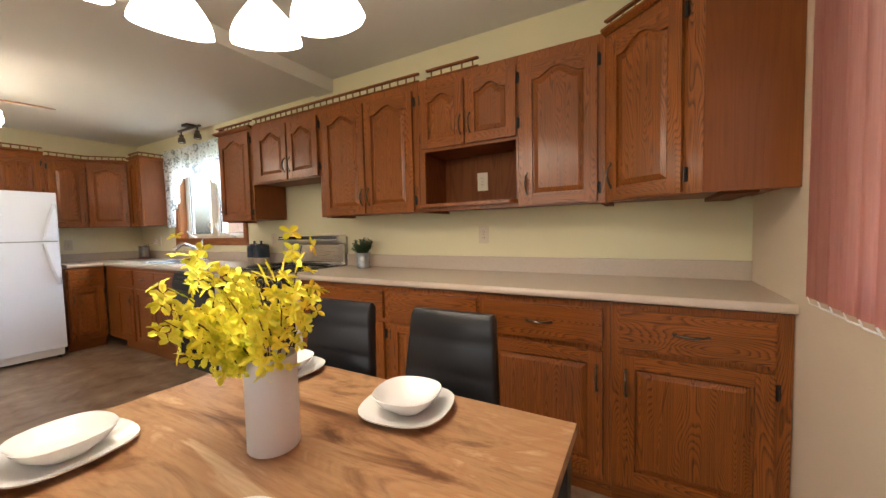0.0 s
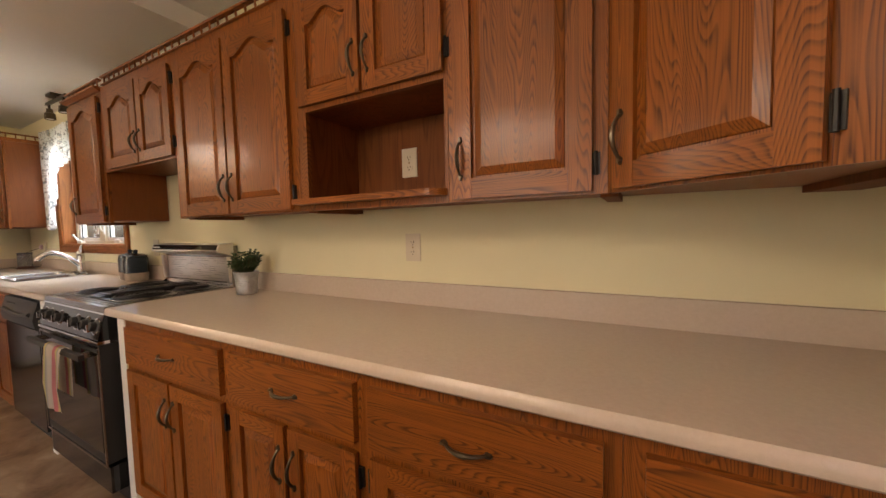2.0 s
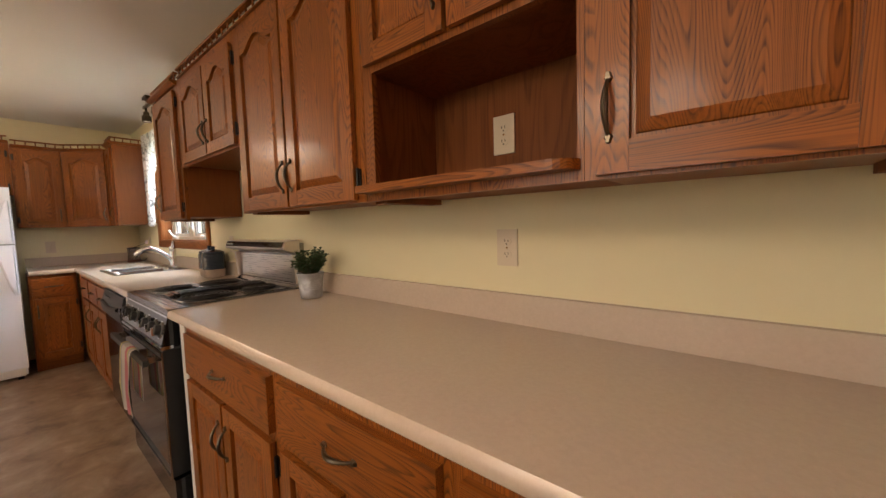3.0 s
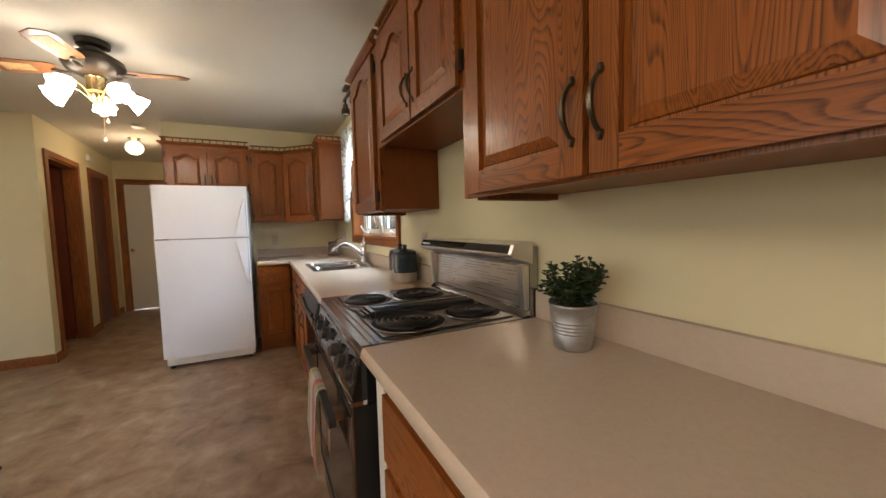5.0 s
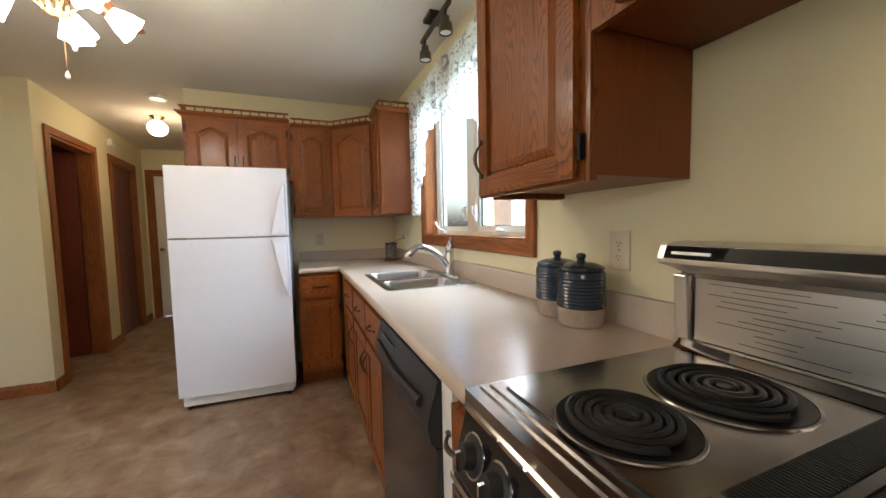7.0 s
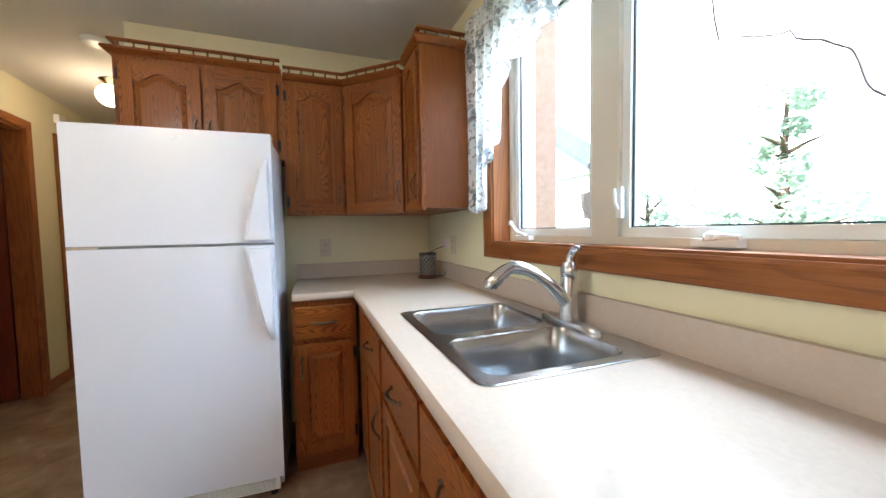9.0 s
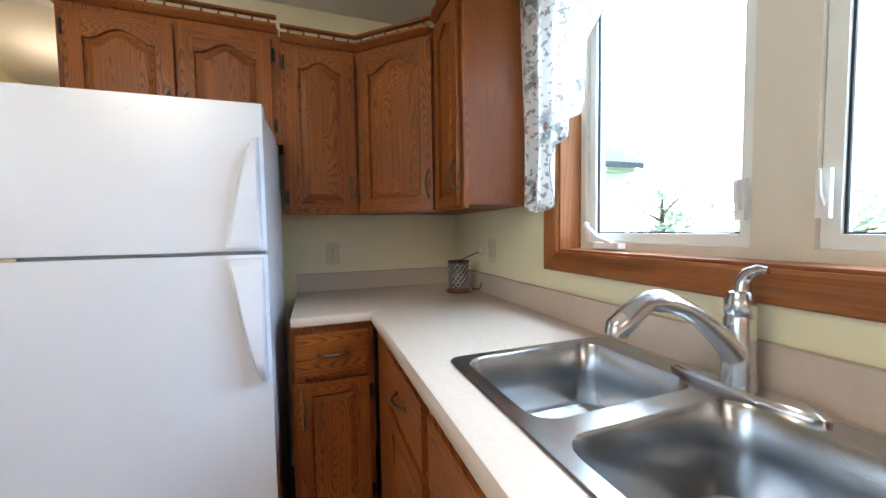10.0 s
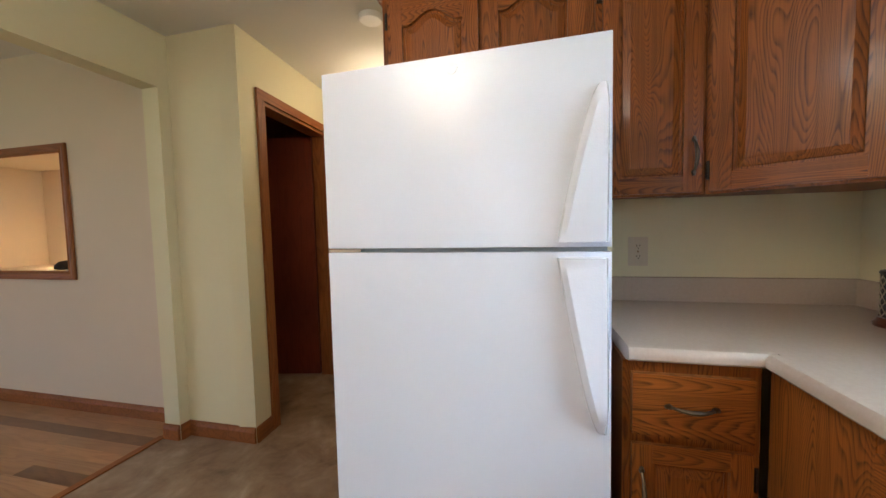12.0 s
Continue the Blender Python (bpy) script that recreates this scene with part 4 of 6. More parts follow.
def dining_table():
    t = thing("dining_table", "rustic wood-topped dining table with black steel legs", "dining table", at=(TX0, TY0, 0))
    w, d = TX1 - TX0, TY1 - TY0
    bm = bmesh.new()
    box(bm, 0, w, 0, d, TZ - 0.028, TZ)
    part("tabletop", bm, table_wood, t, bevel=0.003)
    for x in (0.012, w - 0.052):
        for y in (0.012, d - 0.052):
            bm = bmesh.new()
            box(bm, x, x + 0.04, y, y + 0.04, 0.0, TZ - 0.0285)
            part("leg", bm, black_metal, t, bevel=0.002)
    for a in ((0.053, w - 0.053, 0.02, 0.045), (0.053, w - 0.053, d - 0.045, d - 0.02)):
        bm = bmesh.new()
        box(bm, *a, TZ - 0.06, TZ - 0.0285)
        part("apron", bm, black_metal, t)
    return t


dining_table()


def dining_chair():
    t = thing("dining_chair", "black faux-leather dining chair with quilted back, pushed to the table", "dining chair", "dining chairs")
    # front of the seat towards -y
    w = 0.385
    bm = bmesh.new()
    box(bm, -w / 2, w / 2, -0.20, 0.20, 0.405, 0.465)
    part("seat", bm, leather, t, smooth=True, bevel=0.018)
    bm = bmesh.new()
    zs = [0.47, 0.48, 0.562, 0.5725, 0.583, 0.657, 0.6675, 0.678, 0.752, 0.7625, 0.773, 0.847, 0.8575, 0.868, 0.925, 0.94]
    loops = []
    for z in zs:
        u = (z - 0.47) / 0.47
        yc = 0.17 + 0.06 * u
        seam = any(abs(z - q) < 0.004 for q in (0.5725, 0.6675, 0.7625, 0.8575))
        ht = 0.0185 if seam else 0.0215
        if z == zs[-1]:
            ht = 0.012
        hw = w / 2 - 0.02 - 0.035 * u - (0.004 if z == zs[-1] else 0)
        n = 6
        loops.append([(x, y + yc, z) for x, y in rounded(-hw, hw, -ht, ht, 0.011, 3)])
    loft(bm, loops)
    part("backrest", bm, leather, t, smooth=True)
    for sx in (-1, 1):
        bm = bmesh.new()
        tube(bm, [(sx * 0.17, -0.17, 0.404), (sx * 0.185, -0.20, 0.01)], 0.012, 10)
        part("leg", bm, chrome, t, "slim chrome leg", smooth=True)
        bm = bmesh.new()
        tube(bm, [(sx * 0.17, 0.16, 0.404), (sx * 0.185, 0.24, 0.01)], 0.012, 10)
        part("leg", bm, chrome, t, "slim chrome leg", smooth=True)
    return t


ch = dining_chair()
ch.matrix_world = pose(-0.342, 1.08, 0)
c2 = copy_thing(ch, pose(-0.775, 1.07, 0, 0, 0, 2))
c3 = copy_thing(ch, pose(-0.38, 0.57, 0, 0, 0, 180))
c4 = copy_thing(ch, pose(-0.81, 0.55, 0, 0, 0, 183))


def plate_loops(r, z0, rim, square=0.55, n=40):
    """Rounded-square plate outline."""
    out = []
    for rr, z in rim:
        loop = []
        for k in range(n):
            a = 2 * math.pi * k / n
            c, s = math.cos(a), math.sin(a)
            p = (abs(c) ** 4 + abs(s) ** 4) ** -0.25
            q = rr * r * (1 * (1 - square) + p * square)
            loop.append((q * c, q * s, z0 + z))
        out.append(loop)
    return out


def place_setting(x, y, turn, table_z):
    p = thing("plate", "white rounded-square dinner plate on the table under a bowl", "plate", "plates", at=(x, y, table_z + 0.001), turn=turn)
    bm = bmesh.new()
    loft(bm, plate_loops(0.112, 0, [(0.62, 0.0), (0.66, 0.003), (1.0, 0.017), (1.0, 0.020), (0.70, 0.0075), (0.60, 0.0055)]))
    bmesh.ops.recalc_face_normals(bm, faces=bm.faces)
    part("dish", bm, ceramic, p, smooth=True)
    b = thing("bowl", "white rounded bowl standing on a plate", "bowl", "bowls", at=(x, y, table_z + 0.008), turn=turn)
    bm = bmesh.new()
    loft(bm, plate_loops(0.083, 0, [(0.50, 0.0), (0.54, 0.004), (0.80, 0.020), (1.0, 0.044), (0.985, 0.0455), (0.95, 0.043), (0.76, 0.022), (0.52, 0.008), (0.3, 0.006)], 0.4))
    bmesh.ops.recalc_face_normals(bm, faces=bm.faces)
    part("dish", bm, ceramic, b, smooth=True)


for x, y, a in ((-0.355, 1.085, 8), (-0.850, 1.105, 3), (-0.885, 0.605, 5), (-0.300, 0.610, 2)):
    place_setting(x, y, a, TZ)


def vase_of_flowers(x, y):
    v = thing("vase", "tall plain white cylindrical vase on the table", "vase", at=(x, y, TZ + 0.001))
    bm = bmesh.new()
    lathe(bm, [(0.048, 0), (0.052, 0.004), (0.052, 0.195), (0.0505, 0.198), (0.049, 0.195), (0.049, 0.01), (0.001, 0.008)], n=40)
    part("body", bm, vase_mat, v, smooth=True)
    t = thing("flower_bunch", "bunch of yellow silk blossom sprigs standing in the white vase", "flowers", at=(x, y, TZ + 0.012))
    rnd = random.Random(11)
    stems, blossoms = bmesh.new(), bmesh.new()
    for s in range(18):
        a = math.radians(205) + rnd.gauss(0, 0.75) if s % 3 else rnd.random() * 6.283
        lean = (0.05 + 0.17 * rnd.random()) if s % 3 else 0.10
        top = 0.24 + 0.15 * rnd.random()
        pts = []
        for k in range(7):
            u = k / 6
            r = 0.02 * u + lean * max(0, u - 0.35) ** 1.3 * 1.6
            pts.append(Vector((r * math.cos(a), r * math.sin(a), top * u + 0.01)))
        tube(stems, pts, [0.0025 * (1 - 0.5 * k / 6) for k in range(7)], 5)
        for k in range(22):
            u = 0.62 + 0.40 * rnd.random()
            i = min(5, int(u * 6))
            p = pts[i].lerp(pts[i + 1], min(1.1, u * 6 - i)) + Vector([rnd.uniform(-0.028, 0.028) for _ in range(3)])
            turn = Euler([rnd.uniform(-1.3, 1.3), rnd.uniform(-1.3, 1.3), rnd.random() * 6.3]).to_matrix()
            size = rnd.uniform(0.015, 0.022)
            for q in range(4):
                b = q * math.pi / 2
                c, sn = math.cos(b), math.sin(b)
                outline = [(0.0, 0.0, 0.0), (0.45, -0.32, 0.16), (0.95, -0.27, 0.10), (1.15, 0.0, 0.02), (0.95, 0.27, 0.10), (0.45, 0.32, 0.16)]
                vs = [blossoms.verts.new(p + turn @ Vector(((ox * c - oy * sn) * size, (ox * sn + oy * c) * size, oz * size))) for ox, oy, oz in outline]
                blossoms.faces.new(vs[:4])
                blossoms.faces.new((vs[0], vs[3], vs[4], vs[5]))
    for bm in (stems, blossoms):
        for v in bm.verts:
            lean = 0.26 * max(0.0, v.co.z - 0.24)
            v.co += Vector((-0.85 * lean, -0.5 * lean, 0.10 * max(0.0, v.co.z - 0.24)))
    part("stems", stems, twig_m, t)
    part("blossoms", blossoms, petal, t, "yellow four-petalled blossoms")


vase_of_flowers(-0.525, 0.832)


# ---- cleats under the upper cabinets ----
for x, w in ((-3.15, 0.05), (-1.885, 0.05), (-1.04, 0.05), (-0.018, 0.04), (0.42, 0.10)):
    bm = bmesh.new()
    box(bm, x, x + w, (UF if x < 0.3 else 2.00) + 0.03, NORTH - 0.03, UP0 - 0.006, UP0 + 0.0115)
    tagged(part("cabinet_cleat", bm, inside, bevel=0.002), "darkened oak cleat under the upper cabinets", "cleat", "cleats under the cabinets")

# ---- sink window ----
FY = 2.635      # plane of the sashes
t = tagged(thing("window_1", "", ""), "almond casement window over the sink with stained wood casing", kind="structure")
bm = bmesh.new()
for x in (WX0, WX1 - 0.012):
    box(bm, x, x + 0.012, NORTH - 0.002, FY - 0.001, WZ0, WZ1)
part("jamb_lining", bm, trimwood_v, t)
bm = bmesh.new()
box(bm, WX0 + 0.0125, WX1 - 0.0125, NORTH - 0.002, FY - 0.001, WZ0, WZ0 + 0.012)
box(bm, WX0 + 0.0125, WX1 - 0.0125, NORTH - 0.002, FY - 0.001, WZ1 - 0.012, WZ1)
part("window_sill", bm, trimwood, t)


def mitred(t, x0, x1, z0, z1, wd, y, th):
    """Four moulded casing boards with mitred corners round an opening in a wall that faces -y."""
    prof = [(0.0, 0.0), (0.0, th * 0.55), (wd * 0.12, th * 0.75), (wd * 0.3, th * 0.6), (wd * 0.75, th), (wd * 0.95, th * 0.95), (wd, th * 0.7), (wd, 0.0)]
    c = [(x0, z0, -1, -1), (x1, z0, 1, -1), (x1, z1, 1, 1), (x0, z1, -1, 1)]
    for i in range(4):
        a, b = c[i], c[(i + 1) % 4]
        bm = bmesh.new()
        loft(bm, [[(p[0] + p[2] * o, y - d, p[1] + p[3] * o) for o, d in prof] for p in (a, b)])
        bmesh.ops.recalc_face_normals(bm, faces=bm.faces)
        part("casing_board", bm, trimwood if i % 2 == 0 else trimwood_v, t)


mitred(t, WX0 + 0.004, WX1 - 0.004, WZ0 + 0.004, WZ1 - 0.004, 0.067, NORTH - 0.002, 0.018)


def bar_frame(x0, x1, z0, z1, w, y0, y1):
    bm = bmesh.new()
    box(bm, x0, x0 + w, y0, y1, z0, z1)
    box(bm, x1 - w, x1, y0, y1, z0, z1)
    box(bm, x0 + w, x1 - w, y0, y1, z0, z0 + w)
    box(bm, x0 + w, x1 - w, y0, y1, z1 - w, z1)
    return bm


wx0, wx1, wz0, wz1 = WX0 + 0.001, WX1 - 0.001, WZ0 + 0.001, WZ1 - 0.001
bm = bar_frame(wx0, wx1, wz0, wz1, 0.035, FY, FY + 0.07)
box(bm, -4.098, -3.992, FY, FY + 0.07, wz0 + 0.035, wz1 - 0.035)
fr = part("window_frame", bm, vinyl_frame, t, "almond vinyl window frame")
for a, b in ((wx0 + 0.036, -4.099), (-3.991, wx1 - 0.036)):
    bm = bar_frame(a, b, wz0 + 0.036, wz1 - 0.036, 0.028, FY + 0.015, FY + 0.055)
    sa = part("sash", bm, white_paint, t, "white vinyl casement sash", bevel=0.003)
    bm = bmesh.new()
    box(bm, a + 0.029, b - 0.029, FY + 0.032, FY + 0.036, wz0 + 0.065, wz1 - 0.065)
    pane = part("pane", bm, glass, sa)
    pane.visible_shadow = False
    bm = bar_frame(a + 0.0285, b - 0.0285, wz0 + 0.0645, wz1 - 0.0645, 0.004, FY + 0.024, FY + 0.031)
    part("gasket", bm, rubber, sa)


def crank(x, flip):
    c = tagged(thing("window_crank", "folding white window crank on the frame of the sink window", "window crank", "window cranks", at=(x, FY - 0.001, WZ0 + 0.03)), "")
    bm = bmesh.new()
    slab(bm, [(-0.05, -0.025), (0.05, -0.025), (0.055, 0.0), (-0.055, 0.0)], -0.012, 0.006)
    part("cover", bm, plastic_w, c, bevel=0.004)
    bm = bmesh.new()
    if flip > 0:
        tube(bm, [(0.015, -0.015, 0.006), (-0.025, -0.03, 0.022), (-0.062, -0.04, 0.058)], [0.009, 0.007, 0.006], 8)
        lathe(bm, [(0.001, 0.052), (0.009, 0.055), (0.009, 0.070), (0.001, 0.074)], -0.064, -0.042, 10)
    else:
        tube(bm, [(-0.02, -0.02, 0.008), (0.02, -0.022, 0.012), (0.055, -0.022, 0.010)], [0.010, 0.008, 0.006], 8)
        lathe(bm, [(0.016, 0.004), (0.016, 0.014), (0.010, 0.022), (0.001, 0.025)], -0.005, -0.018, 14)
    part("lever", bm, plastic_w, c, smooth=True)


crank(-4.48, 1)
crank(-3.70, -1)
for x in (-4.113, -3.978):
    c = thing("window_latch", "white lever latch on the middle post of the window", "window latch", "window latches", at=(x, FY - 0.001, 1.28))
    bm = bmesh.new()
    box(bm, -0.010, 0.010, -0.012, 0.0, -0.045, 0.045)
    part("plate", bm, plastic_w, c, bevel=0.004)
    bm = bmesh.new()
    tube(bm, [(0, -0.014, -0.02), (0.002, -0.028, 0.0), (0.002, -0.030, 0.04)], [0.006, 0.005, 0.004], 8)
    part("lever", bm, plastic_w, c, smooth=True)

# lace curtain
lace = bpy.data.materials.new("embroidered_white_lace")
lace.use_nodes = True
nt = lace.node_tree
MATS["lace"] = lace
lb = bsdf(lace)
lb.inputs["Roughness"].default_value = 0.8
lv = coords(lace, (1, 1, 1), False)
vor = node(lace, "ShaderNodeTexVoronoi", Scale=7.0)
wire(lace, lv, vor.inputs["Vector"])
rings_ = ramp(lace, vor.outputs["Distance"], [(0.0, (1, 1, 1)), (0.13, (1, 1, 1)), (0.15, (0, 0, 0)), (0.26, (0, 0, 0)), (0.34, (1, 1, 1))])
petals_ = ramp(lace, noise_at(lace, lv, 38.0, 2.0), [(0.55, (0, 0, 0)), (0.60, (1, 1, 1))])
near_ = ramp(lace, vor.outputs["Distance"], [(0.25, (1, 1, 1)), (0.60, (0, 0, 0))])
motif = maths(lace, "MULTIPLY", petals_, near_)
c1 = mix(lace, motif, (0.84, 0.86, 0.86), (0.52, 0.46, 0.42))
dark_ring = maths(lace, "MULTIPLY", maths(lace, "SUBTRACT", 1.0, rings_), ramp(lace, noise_at(lace, lv, 60.0, 2.0), [(0.35, (0, 0, 0)), (0.5, (1, 1, 1))]))
c2_ = mix(lace, dark_ring, c1, (0.30, 0.34, 0.36))
colour_in(lace, c2_)
tr = nt.nodes.new("ShaderNodeBsdfTranslucent")
wire(lace, c2_, tr.inputs["Color"])
mx = nt.nodes.new("ShaderNodeMixShader")
mx.inputs[0].default_value = 0.55
wire(lace, lb.outputs[0], mx.inputs[1])
wire(lace, tr.outputs[0], mx.inputs[2])
tp = nt.nodes.new("ShaderNodeBsdfTransparent")
mx2 = nt.nodes.new("ShaderNodeMixShader")
holes = ramp(lace, noise_at(lace, lv, 55.0, 1.0), [(0.36, (0.65, 0.65, 0.65)), (0.44, (0.12, 0.12, 0.12))])
wire(lace, holes, mx2.inputs[0])
wire(lace, mx.outputs[0], mx2.inputs[1])
wire(lace, tp.outputs[0], mx2.inputs[2])
wire(lace, mx2.outputs[0], nt.nodes["Material Output"].inputs["Surface"])


hem_m = material("brown_hem_thread", (0.30, 0.22, 0.20), 0.8)


def drape(name, keys, top, parent, y, label, folds, scallop):
    """Hanging cloth from a rod: keys are (x, lowest z)."""
    n = 170
    xs = [keys[0][0] + (keys[-1][0] - keys[0][0]) * k / n for k in range(n + 1)]
    bm = bmesh.new()
    rows = []
    for x in xs:
        for (a, za), (b, zb) in zip(keys, keys[1:]):
            if a <= x <= b:
                zl = za + (zb - za) * (x - a) / max(1e-6, b - a)
        zl -= 0.018 * abs(math.sin(x * scallop))
        col = []
        for j in range(19):
            u = j / 18
            z = top + (zl - top) * u
            fold = math.sin(x * folds + 1.3 * math.sin(x * 7) + u * 0.8) * (0.006 + 0.014 * u)
            col.append(bm.verts.new((x, y + fold + 0.008 * math.sin(3 * u + x * 11), z)))
        rows.append(col)
    edge = [tuple(r[-1].co) for r in rows]
    for a, b in zip(rows, rows[1:]):
        for j in range(18):
            bm.faces.new((a[j], a[j + 1], b[j + 1], b[j]))
    p = part(name, bm, lace, parent, label, smooth=True)
    hem = bmesh.new()
    tube(hem, edge, 0.0016, 4)
    part("hem", hem, hem_m, p, "brown stitched hem")
    return p


t = thing("curtain", "white lace valance with dark embroidered flowers over the sink window", "curtain", at=(0, 0, 0))
drape("left_swag", [(-4.748, 1.31), (-4.627, 1.29), (-4.576, 1.32), (-4.536, 1.5), (-4.444, 1.57), (-4.361, 1.83), (-4.144, 1.86), (-3.926, 1.88)], 2.165, t, 2.475, "", 75, 42)
drape("right_swag", [(-3.926, 1.87), (-3.774, 1.77), (-3.621, 1.71), (-3.612, 1.56), (-3.55, 1.54), (-3.463, 1.49), (-3.404, 1.4), (-3.342, 1.32), (-3.275, 1.325), (-3.247, 1.34)], 2.165, t, 2.468, "", 75, 42)
bm = bmesh.new()
tube(bm, [(-4.751, 2.548, 2.16), (-4.742, 2.49, 2.16), (-3.247, 2.49, 2.16), (-3.237, 2.548, 2.16)], 0.006, 8)
part("rod", bm, plastic_w, t)

# ---- sink, faucet ----
t = thing("kitchen_sink", "double-bowl satin stainless steel sink set in the corner counter", "sink", at=(0, 0, 0))
zr = COUNTER + 0.0005
bowls = ((-4.364, -4.062), (-4.018, -3.758))
by0, by1 = 2.072, 2.440


def bowl(x0, x1):
    loops = []
    for inset, z, r in ((0.0, zr + 0.0035, 0.05), (0.004, zr - 0.004, 0.048), (0.010, zr - 0.09, 0.05), (0.016, COUNTER - 0.155, 0.055), (0.035, COUNTER - 0.172, 0.05), (0.08, COUNTER - 0.176, 0.03)):
        loops.append([(x, y, z) for x, y in rounded(x0 + inset, x1 - inset, by0 + inset, by1 - inset, r, 6)])
    bm = bmesh.new()
    loft(bm, loops, False, True)
    bmesh.ops.recalc_face_normals(bm, faces=bm.faces)
    bmesh.ops.reverse_faces(bm, faces=bm.faces)
    b = part("bowl", bm, sink_steel, t, smooth=True)
    bm = bmesh.new()
    cx, cy = (x0 + x1) / 2, (by0 + by1) / 2
    lathe(bm, [(0.042, COUNTER - 0.1755), (0.042, COUNTER - 0.173), (0.034, COUNTER - 0.1745), (0.001, COUNTER - 0.175)], cx, cy, 24, cap0=False)
    part("drain", bm, chrome, b)


for b in bowls:
    bowl(*b)
bm = bmesh.new()
outer = rounded(SX0, SX1, SY0, SY1, 0.03, 6)


def rim_face(bm, outer, holes, z):
    """A flat plate with rounded holes."""
    edges = []
    for loop in [outer] + holes:
        vs = [bm.verts.new((x, y, z)) for x, y in loop]
        edges += [bm.edges.new((vs[i], vs[(i + 1) % len(vs)])) for i in range(len(vs))]
    bmesh.ops.triangle_fill(bm, use_beauty=True, use_dissolve=False, edges=edges, normal=(0, 0, 1))


rim_face(bm, rounded(SX0 + 0.003, SX1 - 0.003, SY0 + 0.003, SY1 - 0.003, 0.028, 6), [rounded(a, b, by0, by1, 0.05, 6) for a, b in bowls], zr + 0.0035)
loft(bm, [[(x, y, zr) for x, y in outer], [(x, y, zr + 0.002) for x, y in outer], [(x, y, zr + 0.0035) for x, y in rounded(SX0 + 0.003, SX1 - 0.003, SY0 + 0.003, SY1 - 0.003, 0.028, 6)]], False, False)
bmesh.ops.recalc_face_normals(bm, faces=bm.faces)
part("rim", bm, sink_steel, t)
bm = bmesh.new()
box(bm, -4.25, -4.23, 2.4345, 2.436, COUNTER - 0.055, COUNTER - 0.050)
part("maker_mark", bm, black_gap, t)

t = thing("sink_mat", "white perforated plastic mat lying in the sink bowl", "sink mat", at=(-4.325, 2.09, COUNTER - 0.163))
bm = bmesh.new()
mw, ml = 0.21, 0.30
rng = random.Random(3)
nx, ny = 8, 12
for i in range(nx):
    for j in range(ny):
        x0, y0 = mw * i / nx, ml * j / ny
        if 0 < i < nx - 1 and 0 < j < ny - 1 and (i + 2 * j) % 4:
            sx, sy = mw / nx, ml / ny
            for a in ((x0, x0 + sx * 0.1, y0, y0 + sy), (x0 + sx * 0.9, x0 + sx, y0, y0 + sy), (x0 + sx * 0.1, x0 + sx * 0.9, y0, y0 + sy * 0.27), (x0 + sx * 0.1, x0 + sx * 0.9, y0 + sy * 0.73, y0 + sy)):
                box(bm, *a, 0, 0.009)
        else:
            box(bm, x0, x0 + mw / nx, y0, y0 + ml / ny, 0, 0.009)
bmesh.ops.remove_doubles(bm, verts=bm.verts, dist=0.0001)
part("mat_sheet", bm, plastic_w, t)

t = thing("faucet", "brushed nickel pull-out kitchen faucet behind the sink", "faucet", at=(-4.022, 2.478, zr + 0.0037))
t.scale = (1.1, 1.1, 1.1)
bm = bmesh.new()
loops = []
for s, z in ((1.0, 0), (1.0, 0.006), (0.9, 0.013)):
    loops.append([(0.118 * s * math.copysign(abs(math.cos(a)) ** 0.8, math.cos(a)), 0.027 * s * math.sin(a), z) for a in [2 * math.pi * k / 32 for k in range(32)]])
loft(bm, loops)
part("deck_plate", bm, nickel, t, smooth=True)
bm = bmesh.new()
lathe(bm, [(0.026, 0.012), (0.025, 0.03), (0.0225, 0.06), (0.0225, 0.125), (0.021, 0.13), (0.0225, 0.132), (0.0225, 0.155), (0.017, 0.168), (0.012, 0.17)], n=28)
part("column", bm, nickel, t, smooth=True)
bm = bmesh.new()
tube(bm, [(0, 0.004, 0.165), (0.0, 0.006, 0.185), (0.008, 0.006, 0.200), (0.022, 0.006, 0.208), (0.035, 0.006, 0.207)], [0.014, 0.012, 0.010, 0.008, 0.006], 14)
part("handle", bm, nickel, t, smooth=True)
bm = bmesh.new()
pts, rad = [], []
for k in range(15):
    u = k / 14
    pts.append((-0.045 * u, -0.01 - 0.190 * u, 0.055 + 0.105 * math.sin(math.pi * min(1, u * 0.62 + 0.02)) ** 0.9 - 0.02 * max(0, u - 0.8) / 0.2))
    rad.append(0.021 - 0.006 * math.sin(math.pi * min(1, u * 1.2)) if u < 0.75 else 0.0155 + 0.004 * (u - 0.75) / 0.25)
tube(bm, pts, rad, 16)
sp = part("spout", bm, nickel, t, smooth=True)
bm = bmesh.new()
e = Vector(pts[-1])
tube(bm, [e + Vector((0, 0.004, 0.002)), e + Vector((-0.004, -0.012, -0.012)), e + Vector((-0.005, -0.014, -0.024))], [0.0195, 0.020, 0.017], 16)
part("spray_head", bm, nickel, sp, smooth=True)


